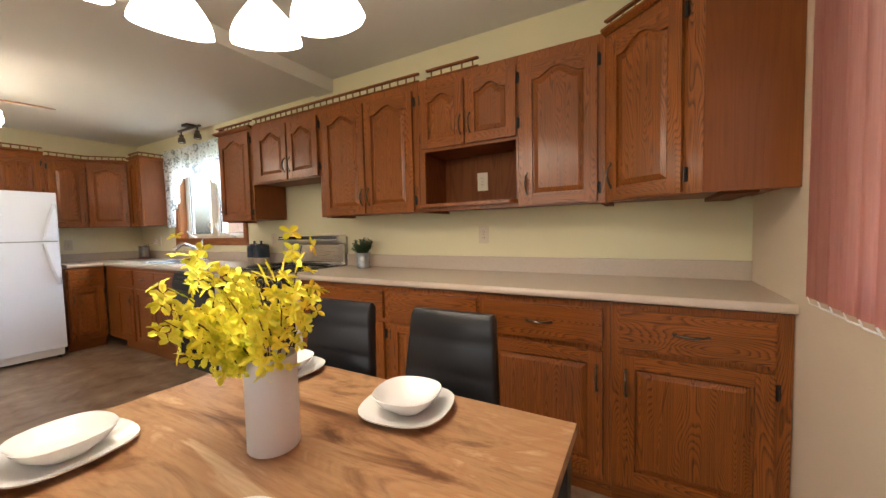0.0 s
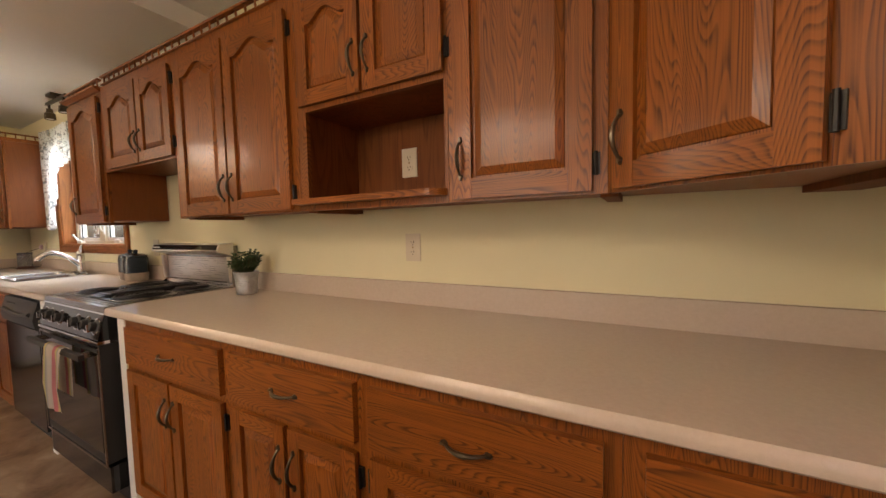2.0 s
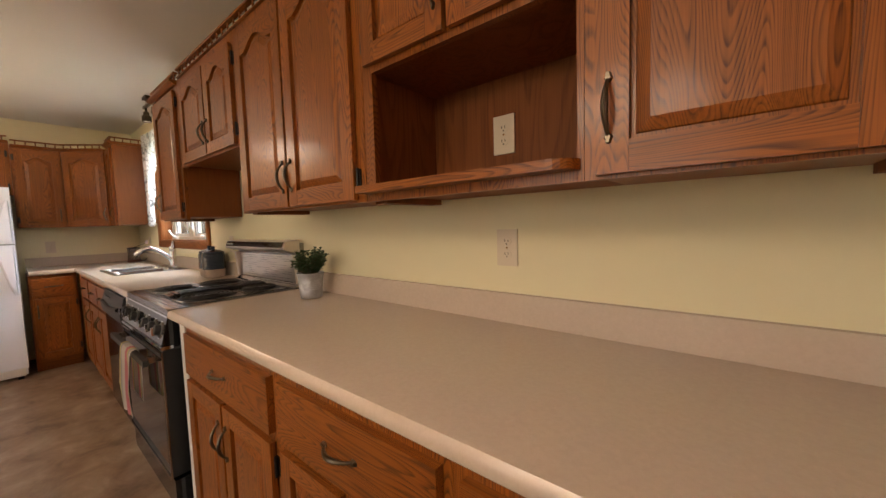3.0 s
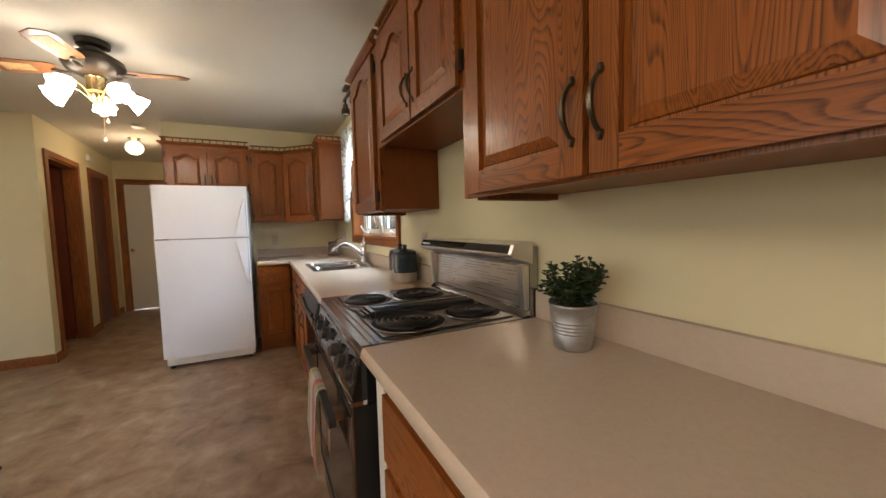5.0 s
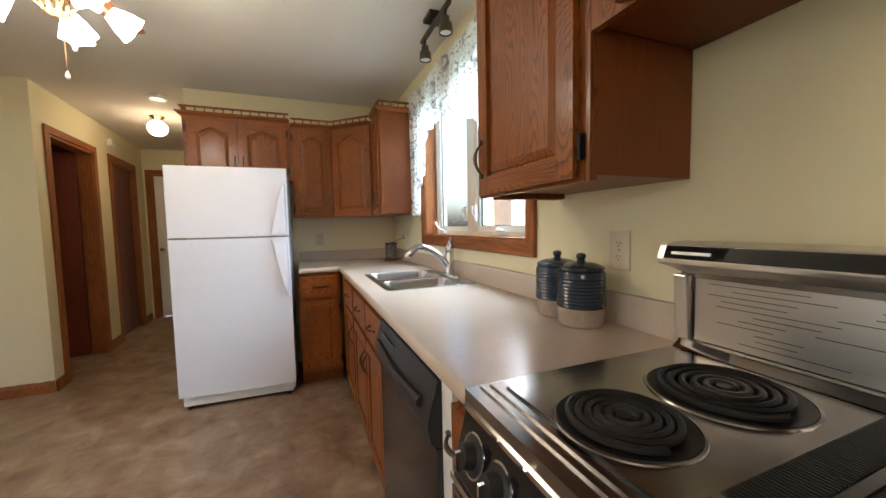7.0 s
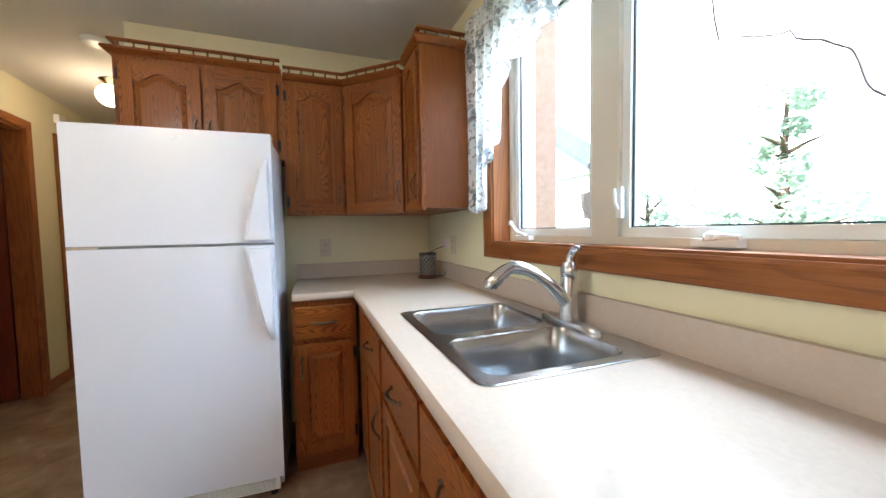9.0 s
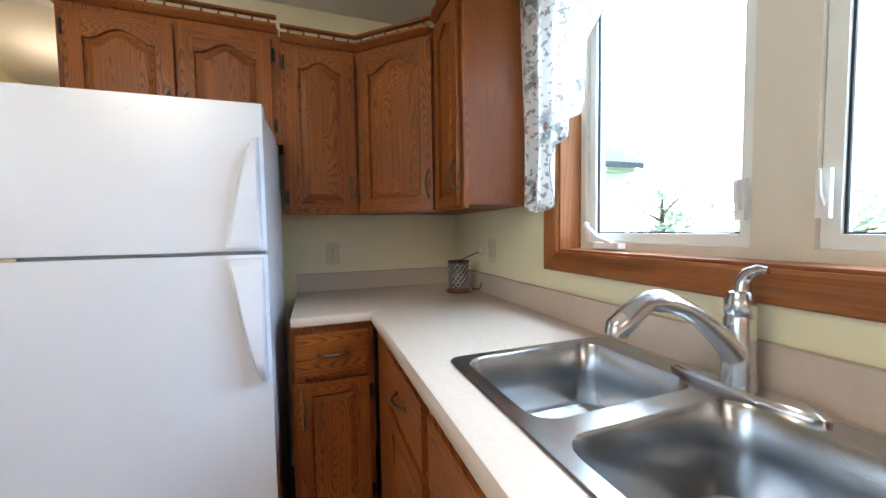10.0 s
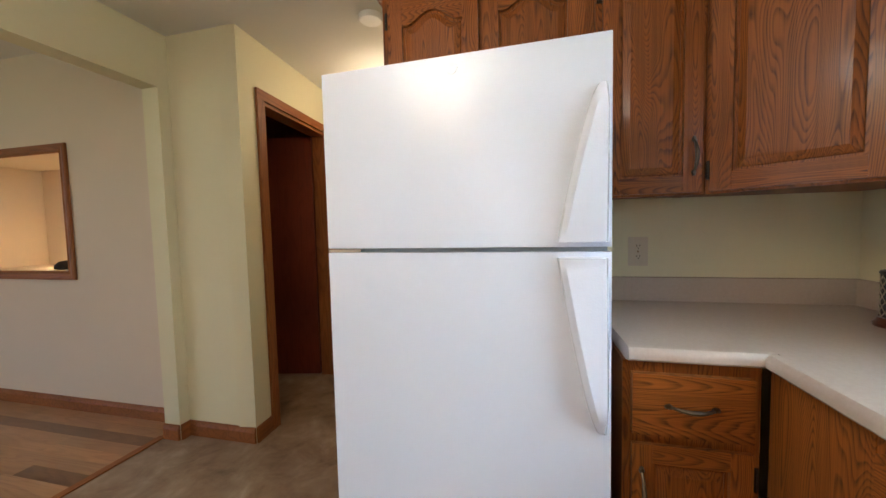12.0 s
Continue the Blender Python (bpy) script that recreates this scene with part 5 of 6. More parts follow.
# ---- dishwasher ----
def dishwasher(x0, x1):
    t = thing("dishwasher", "glossy black dishwasher under the counter beside the range", "dishwasher", at=(x0, 1.948, 0))
    w = x1 - x0
    bm = bmesh.new()
    box(bm, 0.004, w - 0.004, 0.04, 0.58, 0.1, 0.868)
    part("tub", bm, black_gap, t)
    bm = bmesh.new()
    box(bm, 0.0, w, 0.0, 0.039, 0.12, 0.70)
    part("door", bm, material("black_appliance_gloss", (0.012, 0.012, 0.012), 0.12), t, bevel=0.004)
    bm = bmesh.new()
    prof = [(0.039, 0.703), (0.004, 0.703), (-0.012, 0.715), (-0.02, 0.76), (-0.012, 0.80), (0.0, 0.835), (0.006, 0.862), (0.039, 0.862)]
    loft(bm, [[(x, y, z) for y, z in prof] for x in (0.0, w)])
    bmesh.ops.recalc_face_normals(bm, faces=bm.faces)
    p = part("control_panel", bm, black_gap, t, smooth=True)
    bm = bmesh.new()
    tube(bm, [(0.06, -0.017, 0.79), (w / 2, -0.024, 0.775), (w - 0.06, -0.017, 0.79)], 0.012, 10)
    part("handle", bm, black_gap, p, smooth=True)
    bm = bmesh.new()
    for k in range(5):
        box(bm, 0.08 + k * 0.035, 0.1 + k * 0.035, -0.0075, -0.0035, 0.825, 0.832)
    part("buttons", bm, material("dark_grey_button", (0.08, 0.08, 0.08), 0.4), p)
    bm = bmesh.new()
    box(bm, 0.01, w - 0.01, 0.06, 0.075, 0.0, 0.099)
    part("kick_plate", bm, black_gap, t)


dishwasher(-3.464, -2.855)
bm = bmesh.new()
box(bm, -2.853, -2.793, BF - 0.012, NORTH - 0.01, 0, 0.872)
tagged(part("filler_strip", bm, white_paint), "white painted filler strip beside the dishwasher", "filler strip")

# ---- towel over the oven handle ----
towel_m = material("striped_cotton_towel", (0.7, 0.6, 0.55), 0.9)
tv = node(towel_m, "ShaderNodeTexCoord")
sepx = node(towel_m, "ShaderNodeSeparateXYZ")
wire(towel_m, tv.outputs["Object"], sepx.inputs[0])
colour_in(towel_m, ramp(towel_m, maths(towel_m, "FRACT", maths(towel_m, "MULTIPLY", sepx.outputs[0], 7.0), 0), [(0.0, (0.72, 0.66, 0.60)), (0.22, (0.72, 0.66, 0.60)), (0.26, (0.66, 0.24, 0.27)), (0.45, (0.66, 0.24, 0.27)), (0.5, (0.66, 0.60, 0.28)), (0.6, (0.66, 0.60, 0.28)), (0.64, (0.40, 0.42, 0.42)), (0.75, (0.72, 0.66, 0.60))]))
bump(towel_m, noise_at(towel_m, coords(towel_m, (1, 1, 1), False), 500.0, 2.0), 0.5, 0.001)
bm = bmesh.new()
hy, hz = 1.870, 0.713
path = [(hy - 0.024, 0.43), (hy - 0.028, 0.55), (hy - 0.022, 0.65), (hy - 0.019, hz), (hy - 0.012, hz + 0.016), (hy, hz + 0.020), (hy + 0.012, hz + 0.016), (hy + 0.017, hz), (hy + 0.018, 0.62), (hy + 0.016, 0.50)]
loops = []
for k, (y, z) in enumerate(path):
    row = []
    for i in range(22):
        u = i / 21
        x = -2.37 + 0.20 * u + 0.008 * math.sin(z * 20)
        row.append((x, y + (0.004 * math.sin(u * 14 + z * 6) * min(1, abs(z - hz) * 12) if k < 5 else 0), z + (0.012 * u if k == 0 else 0)))
    loops.append(row)
rows = [[bm.verts.new(p) for p in r] for r in loops]
for a, b in zip(rows, rows[1:]):
    for i in range(21):
        bm.faces.new((a[i], a[i + 1], b[i + 1], b[i]))
bmesh.ops.solidify(bm, geom=bm.faces, thickness=0.003)
tagged(part("dish_towel", bm, towel_m, smooth=True), "pink, white and yellow striped towel over the oven handle", "towel")


# ---- counter things ----
def canister(x, y, turn):
    t = thing("canister", "dark blue glazed canister with unglazed base on the counter", "canister", "canisters", at=(x, y, COUNTER + 0.001), turn=turn)
    t.scale = (1.18, 1.18, 1.18)
    prof = [(0.050, 0), (0.054, 0.004), (0.056, 0.045)]
    bm = bmesh.new()
    lathe(bm, prof, n=36)
    part("base", bm, raw_clay, t, "unglazed grey-brown base", smooth=True)
    pr = [(0.057, 0.0455)]
    for k in range(9):
        z = 0.05 + k * 0.0085
        pr += [(0.0585, z), (0.0565, z + 0.004)]
    pr += [(0.057, 0.128), (0.054, 0.133), (0.048, 0.134)]
    bm = bmesh.new()
    lathe(bm, pr, n=36)
    part("body", bm, navy, t, smooth=True)
    bm = bmesh.new()
    lathe(bm, [(0.052, 0.1345), (0.055, 0.138), (0.053, 0.144), (0.035, 0.152), (0.012, 0.155), (0.008, 0.160), (0.012, 0.168), (0.010, 0.175), (0.001, 0.178)], n=32)
    part("lid", bm, navy, t, smooth=True)


canister(-2.935, 2.440, 0)
canister(-3.062, 2.458, 40)

t = thing("potted_plant", "small bushy green plant in a ribbed galvanised pot on the counter", "potted plant", at=(-1.680, 2.415, COUNTER + 0.001))
t.scale = (1.08, 1.08, 1.08)
bm = bmesh.new()
pr = [(0.041, 0), (0.043, 0.003)]
for k in range(5):
    z = 0.032 + k * 0.008
    r = 0.043 + 0.011 * z / 0.105
    pr += [(r, z), (r - 0.0012, z + 0.004)]
pr += [(0.0535, 0.098), (0.0555, 0.100), (0.0555, 0.104), (0.053, 0.104), (0.051, 0.09), (0.001, 0.088)]
lathe(bm, pr, n=40)
part("pot", bm, galvanised, t, smooth=True)
bm = bmesh.new()
lathe(bm, [(0.0505, 0.0885), (0.0505, 0.092), (0.03, 0.096), (0.001, 0.095)], n=24)
part("soil", bm, soil, t)
rnd = random.Random(4)
st, lf = bmesh.new(), bmesh.new()
for s in range(56):
    a, lean = rnd.random() * 6.283, rnd.random() ** 0.7
    top = 0.130 + 0.085 * rnd.random() * (1.1 - lean * 0.45)
    pts = [Vector(((0.02 + 0.055 * lean * u ** 1.2) * math.cos(a), (0.02 + 0.055 * lean * u ** 1.2) * math.sin(a), 0.09 + (top - 0.09) * u)) for u in (0, 0.33, 0.66, 1.0)]
    tube(st, pts, 0.0011, 4)
    for k in range(15):
        u = 0.25 + 0.75 * k / 14
        i = min(2, int(u * 3))
        p = pts[i].lerp(pts[i + 1], u * 3 - i)
        b = k * 2.4 + rnd.random()
        tip = Vector((math.cos(b), math.sin(b), rnd.uniform(-0.1, 0.9))).normalized()
        sidev = tip.cross(Vector((0, 0, 1))).normalized()
        L, W = rnd.uniform(0.014, 0.021), rnd.uniform(0.006, 0.009)
        up = sidev.cross(tip) * 0.003
        vs = [lf.verts.new(q) for q in (p, p + tip * L * 0.5 + sidev * W + up, p + tip * L, p + tip * L * 0.5 - sidev * W + up)]
        mid = lf.verts.new(p + tip * L * 0.5 - up * 0.5)
        for i0 in range(4):
            lf.faces.new((vs[i0], vs[(i0 + 1) % 4], mid))
part("stems", st, twig_m, t)
part("leaves", lf, leaf_m, t)

# wax warmer by the corner
t = thing("wax_warmer", "small silver lattice wax warmer on a dark red base", "wax warmer", at=(-5.255, 2.430, COUNTER + 0.001))
t.scale = (1.2, 1.2, 1.2)
bm = bmesh.new()
lathe(bm, [(0.054, 0), (0.055, 0.007), (0.050, 0.012), (0.047, 0.020), (0.001, 0.020)], n=28)
part("base", bm, material("dark_red_wood", (0.10, 0.03, 0.02), 0.3), t, smooth=True)
bm = bmesh.new()
lathe(bm, [(0.040, 0.0205), (0.040, 0.120)], n=24)
part("core", bm, material("dark_glass", (0.10, 0.10, 0.11), 0.15), t, smooth=True)
bm = bmesh.new()
for k in range(14):
    for s in (-1, 1):
        pts = [(0.0430 * math.cos(2 * math.pi * k / 14 + s * u * 1.8), 0.0430 * math.sin(2 * math.pi * k / 14 + s * u * 1.8), 0.022 + 0.097 * u) for u in [j / 8 for j in range(9)]]
        tube(bm, pts, 0.0019, 5)
part("lattice", bm, chrome, t)
bm = bmesh.new()
lathe(bm, [(0.044, 0.1205), (0.047, 0.124), (0.044, 0.129), (0.038, 0.127), (0.001, 0.123)], n=24)
part("rim", bm, black_gap, t, smooth=True)
bm = bmesh.new()
tube(bm, [(0.030, 0.045, 0.010), (0.050, 0.07, 0.010), (0.050, 0.09, 0.05), (0.030, 0.12, 0.06), (0.02, 0.145, 0.11), (0.02, 0.160, 0.165)], 0.0025, 6)
part("cord", bm, rubber, t)
bm = bmesh.new()
box(bm, 0.008, 0.032, 0.150, 0.171, 0.168, 0.20)
part("plug", bm, rubber, t, bevel=0.003)
bm = bmesh.new()
tube(bm, [(0.0, 0.0, 0.126), (0.018, 0.05, 0.150), (0.02, 0.085, 0.162)], 0.0022, 6)
part("wand", bm, rubber, t)
bm = bmesh.new()
lathe(bm, [(0.001, 0.150), (0.014, 0.156), (0.018, 0.172), (0.013, 0.188), (0.001, 0.192)], 0.022, 0.095, 14)
part("wand_head", bm, material("pale_pink_plastic", (0.62, 0.48, 0.52), 0.4), t, smooth=True)


def outlet(x, z, y, turn=0.0, where="on the yellow wall", mat=ivory):
    """A duplex outlet whose plate lies against y, seen from -y before the turn."""
    t = thing("wall_outlet", "duplex outlet with ivory cover plate " + where, "wall outlet", "wall outlets", at=(x, y, z), turn=turn)
    bm = bmesh.new()
    box(bm, -0.035, 0.035, -0.006, -0.001, -0.057, 0.057)
    part("cover_plate", bm, mat, t, bevel=0.002)
    for dz in (-0.02, 0.02):
        bm = bmesh.new()
        slab(bm, [(0.016 * math.cos(a), 0.014 * math.sin(a)) for a in [2 * math.pi * k / 20 for k in range(20)]], 0.0, 0.002)
        bmesh.ops.rotate(bm, verts=bm.verts, matrix=Matrix.Rotation(radians(90), 3, "X"))
        bmesh.ops.translate(bm, verts=bm.verts, vec=(0, -0.0062, dz))
        r = part("receptacle", bm, mat, t)
        bm = bmesh.new()
        for dx in (-0.0065, 0.0045):
            box(bm, dx, dx + 0.002, -0.0090, -0.0084, dz - 0.002, dz + 0.006)
        box(bm, -0.002, 0.002, -0.0090, -0.0084, dz - 0.010, dz - 0.006)
        part("slots", bm, black_gap, r)
    bm = bmesh.new()
    lathe(bm, [(0.003, 0), (0.003, 0.001), (0.001, 0.0014)], n=10)
    bmesh.ops.rotate(bm, verts=bm.verts, matrix=Matrix.Rotation(radians(90), 3, "X"))
    bmesh.ops.translate(bm, verts=bm.verts, vec=(0, -0.0062, 0))
    part("screw", bm, brass, t)


outlet(-0.752, 1.148, NORTH)
outlet(-0.748, 1.490, NORTH - 0.012 - 0.003, 0, "at the back of the niche")
outlet(-2.895, 1.130, NORTH)
outlet(-5.12, 1.12, NORTH, 0, "by the corner")


outlet(1.843, 1.107, 0, 0, "on the wall beside the refrigerator")
for ob in scene.objects:
    if ob.name.startswith("wall_outlet") and abs(ob.location.x - 1.843) < 1e-4:
        ob.matrix_world = pose(WEST, 1.843, 1.107, 0, 0, 90)


# ---- lamps ----
def ruffled(bm, r0, r1, h, n=40, waves=8, amp=0.12):
    """A bell-shaped glass shade that opens downwards from z = 0."""
    loops = []
    for k in range(9):
        u = k / 8
        r = r0 + (r1 - r0) * (math.sin(u * math.pi / 2) ** 1.1)
        w = amp * max(0, u - 0.7) / 0.3
        loops.append([(r * (1 + w * math.cos(waves * a)) * math.cos(a), r * (1 + w * math.cos(waves * a)) * math.sin(a), -h * u + 0.25 * w * r * math.cos(waves * a)) for a in [2 * math.pi * i / n for i in range(n)]])
    loft(bm, loops, True, False)


def chandelier(cx, cy):
    t = thing("chandelier", "brass chandelier with lit frosted bell shades above the dining table", "chandelier", at=(cx, cy, -0.038))
    bm = bmesh.new()
    lathe(bm, [(0.065, CEIL_D + 0.044), (0.06, CEIL_D + 0.025), (0.012, CEIL_D + 0.01), (0.008, 2.12), (0.008, 2.08), (0.03, 2.05), (0.045, 1.99), (0.03, 1.93), (0.02, 1.90), (0.028, 1.87), (0.001, 1.84)][::-1], n=24)
    part("stem", bm, brass, t, smooth=True)
    for k in range(8):
        a = radians(117 + 45 * k)
        c, s = math.cos(a), math.sin(a)
        bm = bmesh.new()
        tube(bm, [(0.03 * c, 0.03 * s, 1.98), (0.10 * c, 0.10 * s, 1.93), (0.19 * c, 0.19 * s, 1.94), (0.255 * c, 0.255 * s, 1.98), (0.285 * c, 0.285 * s, 1.955), (0.287 * c, 0.287 * s, 1.915)], 0.006, 8)
        arm = part("arm", bm, brass, t, smooth=True)
        bm = bmesh.new()
        ruffled(bm, 0.028, 0.100, 0.115, waves=10, amp=0.02)
        bmesh.ops.rotate(bm, verts=bm.verts, matrix=Matrix.Rotation(radians(-14), 3, Vector((-s, c, 0))))
        bmesh.ops.translate(bm, verts=bm.verts, vec=(0.287 * c, 0.287 * s, 1.915))
        part("shade", bm, shade_glow, arm, "lit frosted glass bell shade", smooth=True)
    bulb("chandelier_light", cx, cy, 1.76, 1.35, WARM, 0.16)


chandelier(-0.70, 0.81)


def ceiling_fan(cx, cy):
    t = thing("ceiling_fan", "dark bronze ceiling fan with cane-inset wood blades and lit shades", "ceiling fan", at=(cx, cy, CEIL_K - 2.305))
    bm = bmesh.new()
    lathe(bm, [(0.001, 2.10), (0.07, 2.105), (0.125, 2.13), (0.145, 2.165), (0.135, 2.20), (0.08, 2.235), (0.045, 2.245), (0.045, 2.265), (0.075, 2.275), (0.08, 2.304)], n=36)
    part("motor_housing", bm, dark_metal, t, smooth=True)
    for k in range(4):
        a = radians(80 + 90 * k)
        m = Matrix.Rotation(a, 4, "Z")
        bm = bmesh.new()
        tube(bm, [(0.09, 0, 2.125), (0.13, 0.018, 2.12), (0.17, 0.02, 2.125), (0.20, 0.0, 2.13)], 0.006, 6)
        tube(bm, [(0.09, 0, 2.125), (0.13, -0.018, 2.12), (0.17, -0.02, 2.125), (0.20, 0.0, 2.13)], 0.006, 6)
        bmesh.ops.transform(bm, matrix=m, verts=bm.verts)
        part("blade_bracket", bm, dark_metal, t, smooth=True)
        bm = bmesh.new()
        slab(bm, [(0.17, -0.045), (0.20, -0.055), (0.42, -0.066), (0.45, -0.055), (0.48, 0.0), (0.45, 0.055), (0.42, 0.066), (0.20, 0.055), (0.17, 0.045)], 2.134, 2.140)
        bmesh.ops.rotate(bm, verts=bm.verts, cent=(0.17, 0, 2.137), matrix=Matrix.Rotation(radians(10), 3, "X"))
        bmesh.ops.transform(bm, matrix=m, verts=bm.verts)
        bl = part("blade", bm, blade_wood, t, bevel=0.001)
        bm = bmesh.new()
        slab(bm, [(0.28, -0.032), (0.42, -0.036), (0.42, 0.036), (0.28, 0.032)], 2.1325, 2.1338)
        bmesh.ops.rotate(bm, verts=bm.verts, cent=(0.17, 0, 2.137), matrix=Matrix.Rotation(radians(10), 3, "X"))
        bmesh.ops.transform(bm, matrix=m, verts=bm.verts)
        part("cane_inset", bm, cane, bl)
    bm = bmesh.new()
    lathe(bm, [(0.02, 1.955), (0.035, 1.965), (0.04, 1.99), (0.035, 2.01), (0.045, 2.02), (0.045, 2.09), (0.05, 2.0995), (0.001, 2.0998)], n=28)
    part("light_hub", bm, brass, t, smooth=True)
    for k in range(5):
        a = radians(-100 + 72 * k)
        c, s = math.cos(a), math.sin(a)
        bm = bmesh.new()
        tube(bm, [(0.03 * c, 0.03 * s, 1.975), (0.08 * c, 0.08 * s, 2.025), (0.125 * c, 0.125 * s, 2.041), (0.145 * c, 0.145 * s, 2.024)], 0.005, 8)
        arm = part("arm", bm, brass, t, smooth=True)
        bm = bmesh.new()
        ruffled(bm, 0.026, 0.056, 0.086, waves=6, amp=0.16)
        bmesh.ops.rotate(bm, verts=bm.verts, matrix=Matrix.Rotation(radians(-58), 3, Vector((-s, c, 0))))
        bmesh.ops.translate(bm, verts=bm.verts, vec=(0.145 * c, 0.145 * s, 2.024))
        part("shade", bm, fan_glow, arm, "lit frosted tulip shade", smooth=True)
    for dx, zb in ((0.03, 1.735), (-0.035, 1.86)):
        bm = bmesh.new()
        tube(bm, [(dx, 0.03, 1.98), (dx, 0.03, zb + 0.02)], 0.0012, 5)
        ch_ = part("pull_chain", bm, brass, t)
        bm = bmesh.new()
        lathe(bm, [(0.001, zb - 0.012), (0.007, zb - 0.006), (0.008, zb + 0.004), (0.003, zb + 0.016), (0.001, zb + 0.02)], dx, 0.03, 12)
        part("pull_knob", bm, plastic_w, ch_, smooth=True)
    bulb("fan_light", cx, cy, 1.93, 3.4, WARM, 0.20)


cane = mottled("woven_cane", [(0.4, (0.42, 0.27, 0.12)), (0.6, (0.60, 0.42, 0.22))], 150.0, 0.6)
ceiling_fan(-3.87, 0.90)

t = thing("hall_light", "round lit opal globe on brass fitting, hall ceiling", "ceiling light", at=(-6.50, 0.42, CEIL_K - 2.305))
bm = bmesh.new()
lathe(bm, [(0.03, 2.262), (0.035, 2.275), (0.065, 2.30), (0.06, 2.304)], n=28)
part("fitting", bm, brass, t, smooth=True)
bm = bmesh.new()
lathe(bm, [(0.085 * math.sin(a), 2.19 - 0.078 * math.cos(a)) for a in [math.pi * k / 16 for k in range(1, 16)]], n=32)
part("globe", bm, globe_glow, t, "lit white opal glass globe", smooth=True)
bulb("hall_lamp", -6.50, 0.42, 2.10, 1.9, WARM, 0.08)

t = thing("smoke_alarm", "small round white smoke alarm on the hall ceiling", "smoke alarm", at=(-5.85, 0.62, 0))
bm = bmesh.new()
lathe(bm, [(0.055, CEIL_K - 0.028), (0.062, CEIL_K - 0.018), (0.062, CEIL_K - 0.001)], n=28)
part("case", bm, plastic_w, t, smooth=True)

t = thing("track_light", "bronze two-headed spot light on the ceiling above the window", "track light", at=(-0.13, -0.04, 0))
bm = bmesh.new()
box(bm, -3.92, -3.81, 2.40, 2.49, CEIL_K - 0.022, CEIL_K - 0.001)
part("ceiling_plate", bm, bronze, t, bevel=0.006)
bm = bmesh.new()
box(bm, -4.08, -3.655, 2.434, 2.456, CEIL_K - 0.050, CEIL_K - 0.032)
box(bm, -3.88, -3.85, 2.436, 2.454, CEIL_K - 0.0325, CEIL_K - 0.021)
part("bar", bm, bronze, t, bevel=0.004)
for x in (-4.025, -3.71):
    bm = bmesh.new()
    tube(bm, [(x, 2.445, CEIL_K - 0.051), (x, 2.445, CEIL_K - 0.085)], 0.008, 8)
    st_ = part("stem", bm, dark_metal, t)
    bm = bmesh.new()
    lathe(bm, [(0.020, CEIL_K - 0.085), (0.022, CEIL_K - 0.115), (0.033, CEIL_K - 0.120), (0.036, CEIL_K - 0.165), (0.033, CEIL_K - 0.168), (0.030, CEIL_K - 0.15), (0.001, CEIL_K - 0.148)][::-1], x, 2.445, 12)
    part("spot_head", bm, bronze, st_)
    bm = bmesh.new()
    lathe(bm, [(0.001, CEIL_K - 0.164), (0.028, CEIL_K - 0.162), (0.028, CEIL_K - 0.155)], x, 2.445, 16)
    part("lamp_face", bm, plastic_w, st_)

# ---- dining window with pink vertical blind ----
t = tagged(thing("window_2", "", ""), "dining window in the end wall behind the blind", kind="structure")
bm = bmesh.new()
for a in ((EY0, EY0 + 0.05), (0.33, 0.39), (EY1 - 0.05, EY1)):
    box(bm, EAST + 0.05, EAST + 0.10, a[0], a[1], EZ0, EZ1)
for z in (EZ0, EZ1 - 0.05):
    box(bm, EAST + 0.05, EAST + 0.10, EY0 + 0.05, 0.33, z, z + 0.05)
    box(bm, EAST + 0.05, EAST + 0.10, 0.39, EY1 - 0.05, z, z + 0.05)
part("window_frame", bm, white_paint, t)
for a, b in ((EY0 + 0.05, 0.33), (0.39, EY1 - 0.05)):
    bm = bmesh.new()
    box(bm, EAST + 0.072, EAST + 0.076, a, b, EZ0 + 0.05, EZ1 - 0.05)
    part("pane", bm, glass, t).visible_shadow = False
pink = bpy.data.materials.new("pink_blind_fabric")
pink.use_nodes = True
pv = coords(pink, (1, 30, 1))
pn = noise_at(pink, pv, 6.0, 3.0)
pc = mix(pink, pn, (0.60, 0.27, 0.22), (0.74, 0.42, 0.35))
colour_in(pink, pc)
bsdf(pink).inputs["Roughness"].default_value = 0.8
ptr = pink.node_tree.nodes.new("ShaderNodeBsdfTranslucent")
wire(pink, pc, ptr.inputs["Color"])
pmx = pink.node_tree.nodes.new("ShaderNodeMixShader")
pmx.inputs[0].default_value = 0.35
wire(pink, bsdf(pink).outputs[0], pmx.inputs[1])
wire(pink, ptr.outputs[0], pmx.inputs[2])
wire(pink, pmx.outputs[0], pink.node_tree.nodes["Material Output"].inputs["Surface"])
t = thing("vertical_blind", "closed dusty pink fabric vertical blind at the dining window", "blind", at=(0, 0, 0))
bm = bmesh.new()
box(bm, EAST - 0.045, EAST - 0.003, EY0 - 0.12, EY1 + 0.18, 2.16, 2.20)
part("head_rail", bm, plastic_w, t)
y = EY1 + 0.13
k = 0
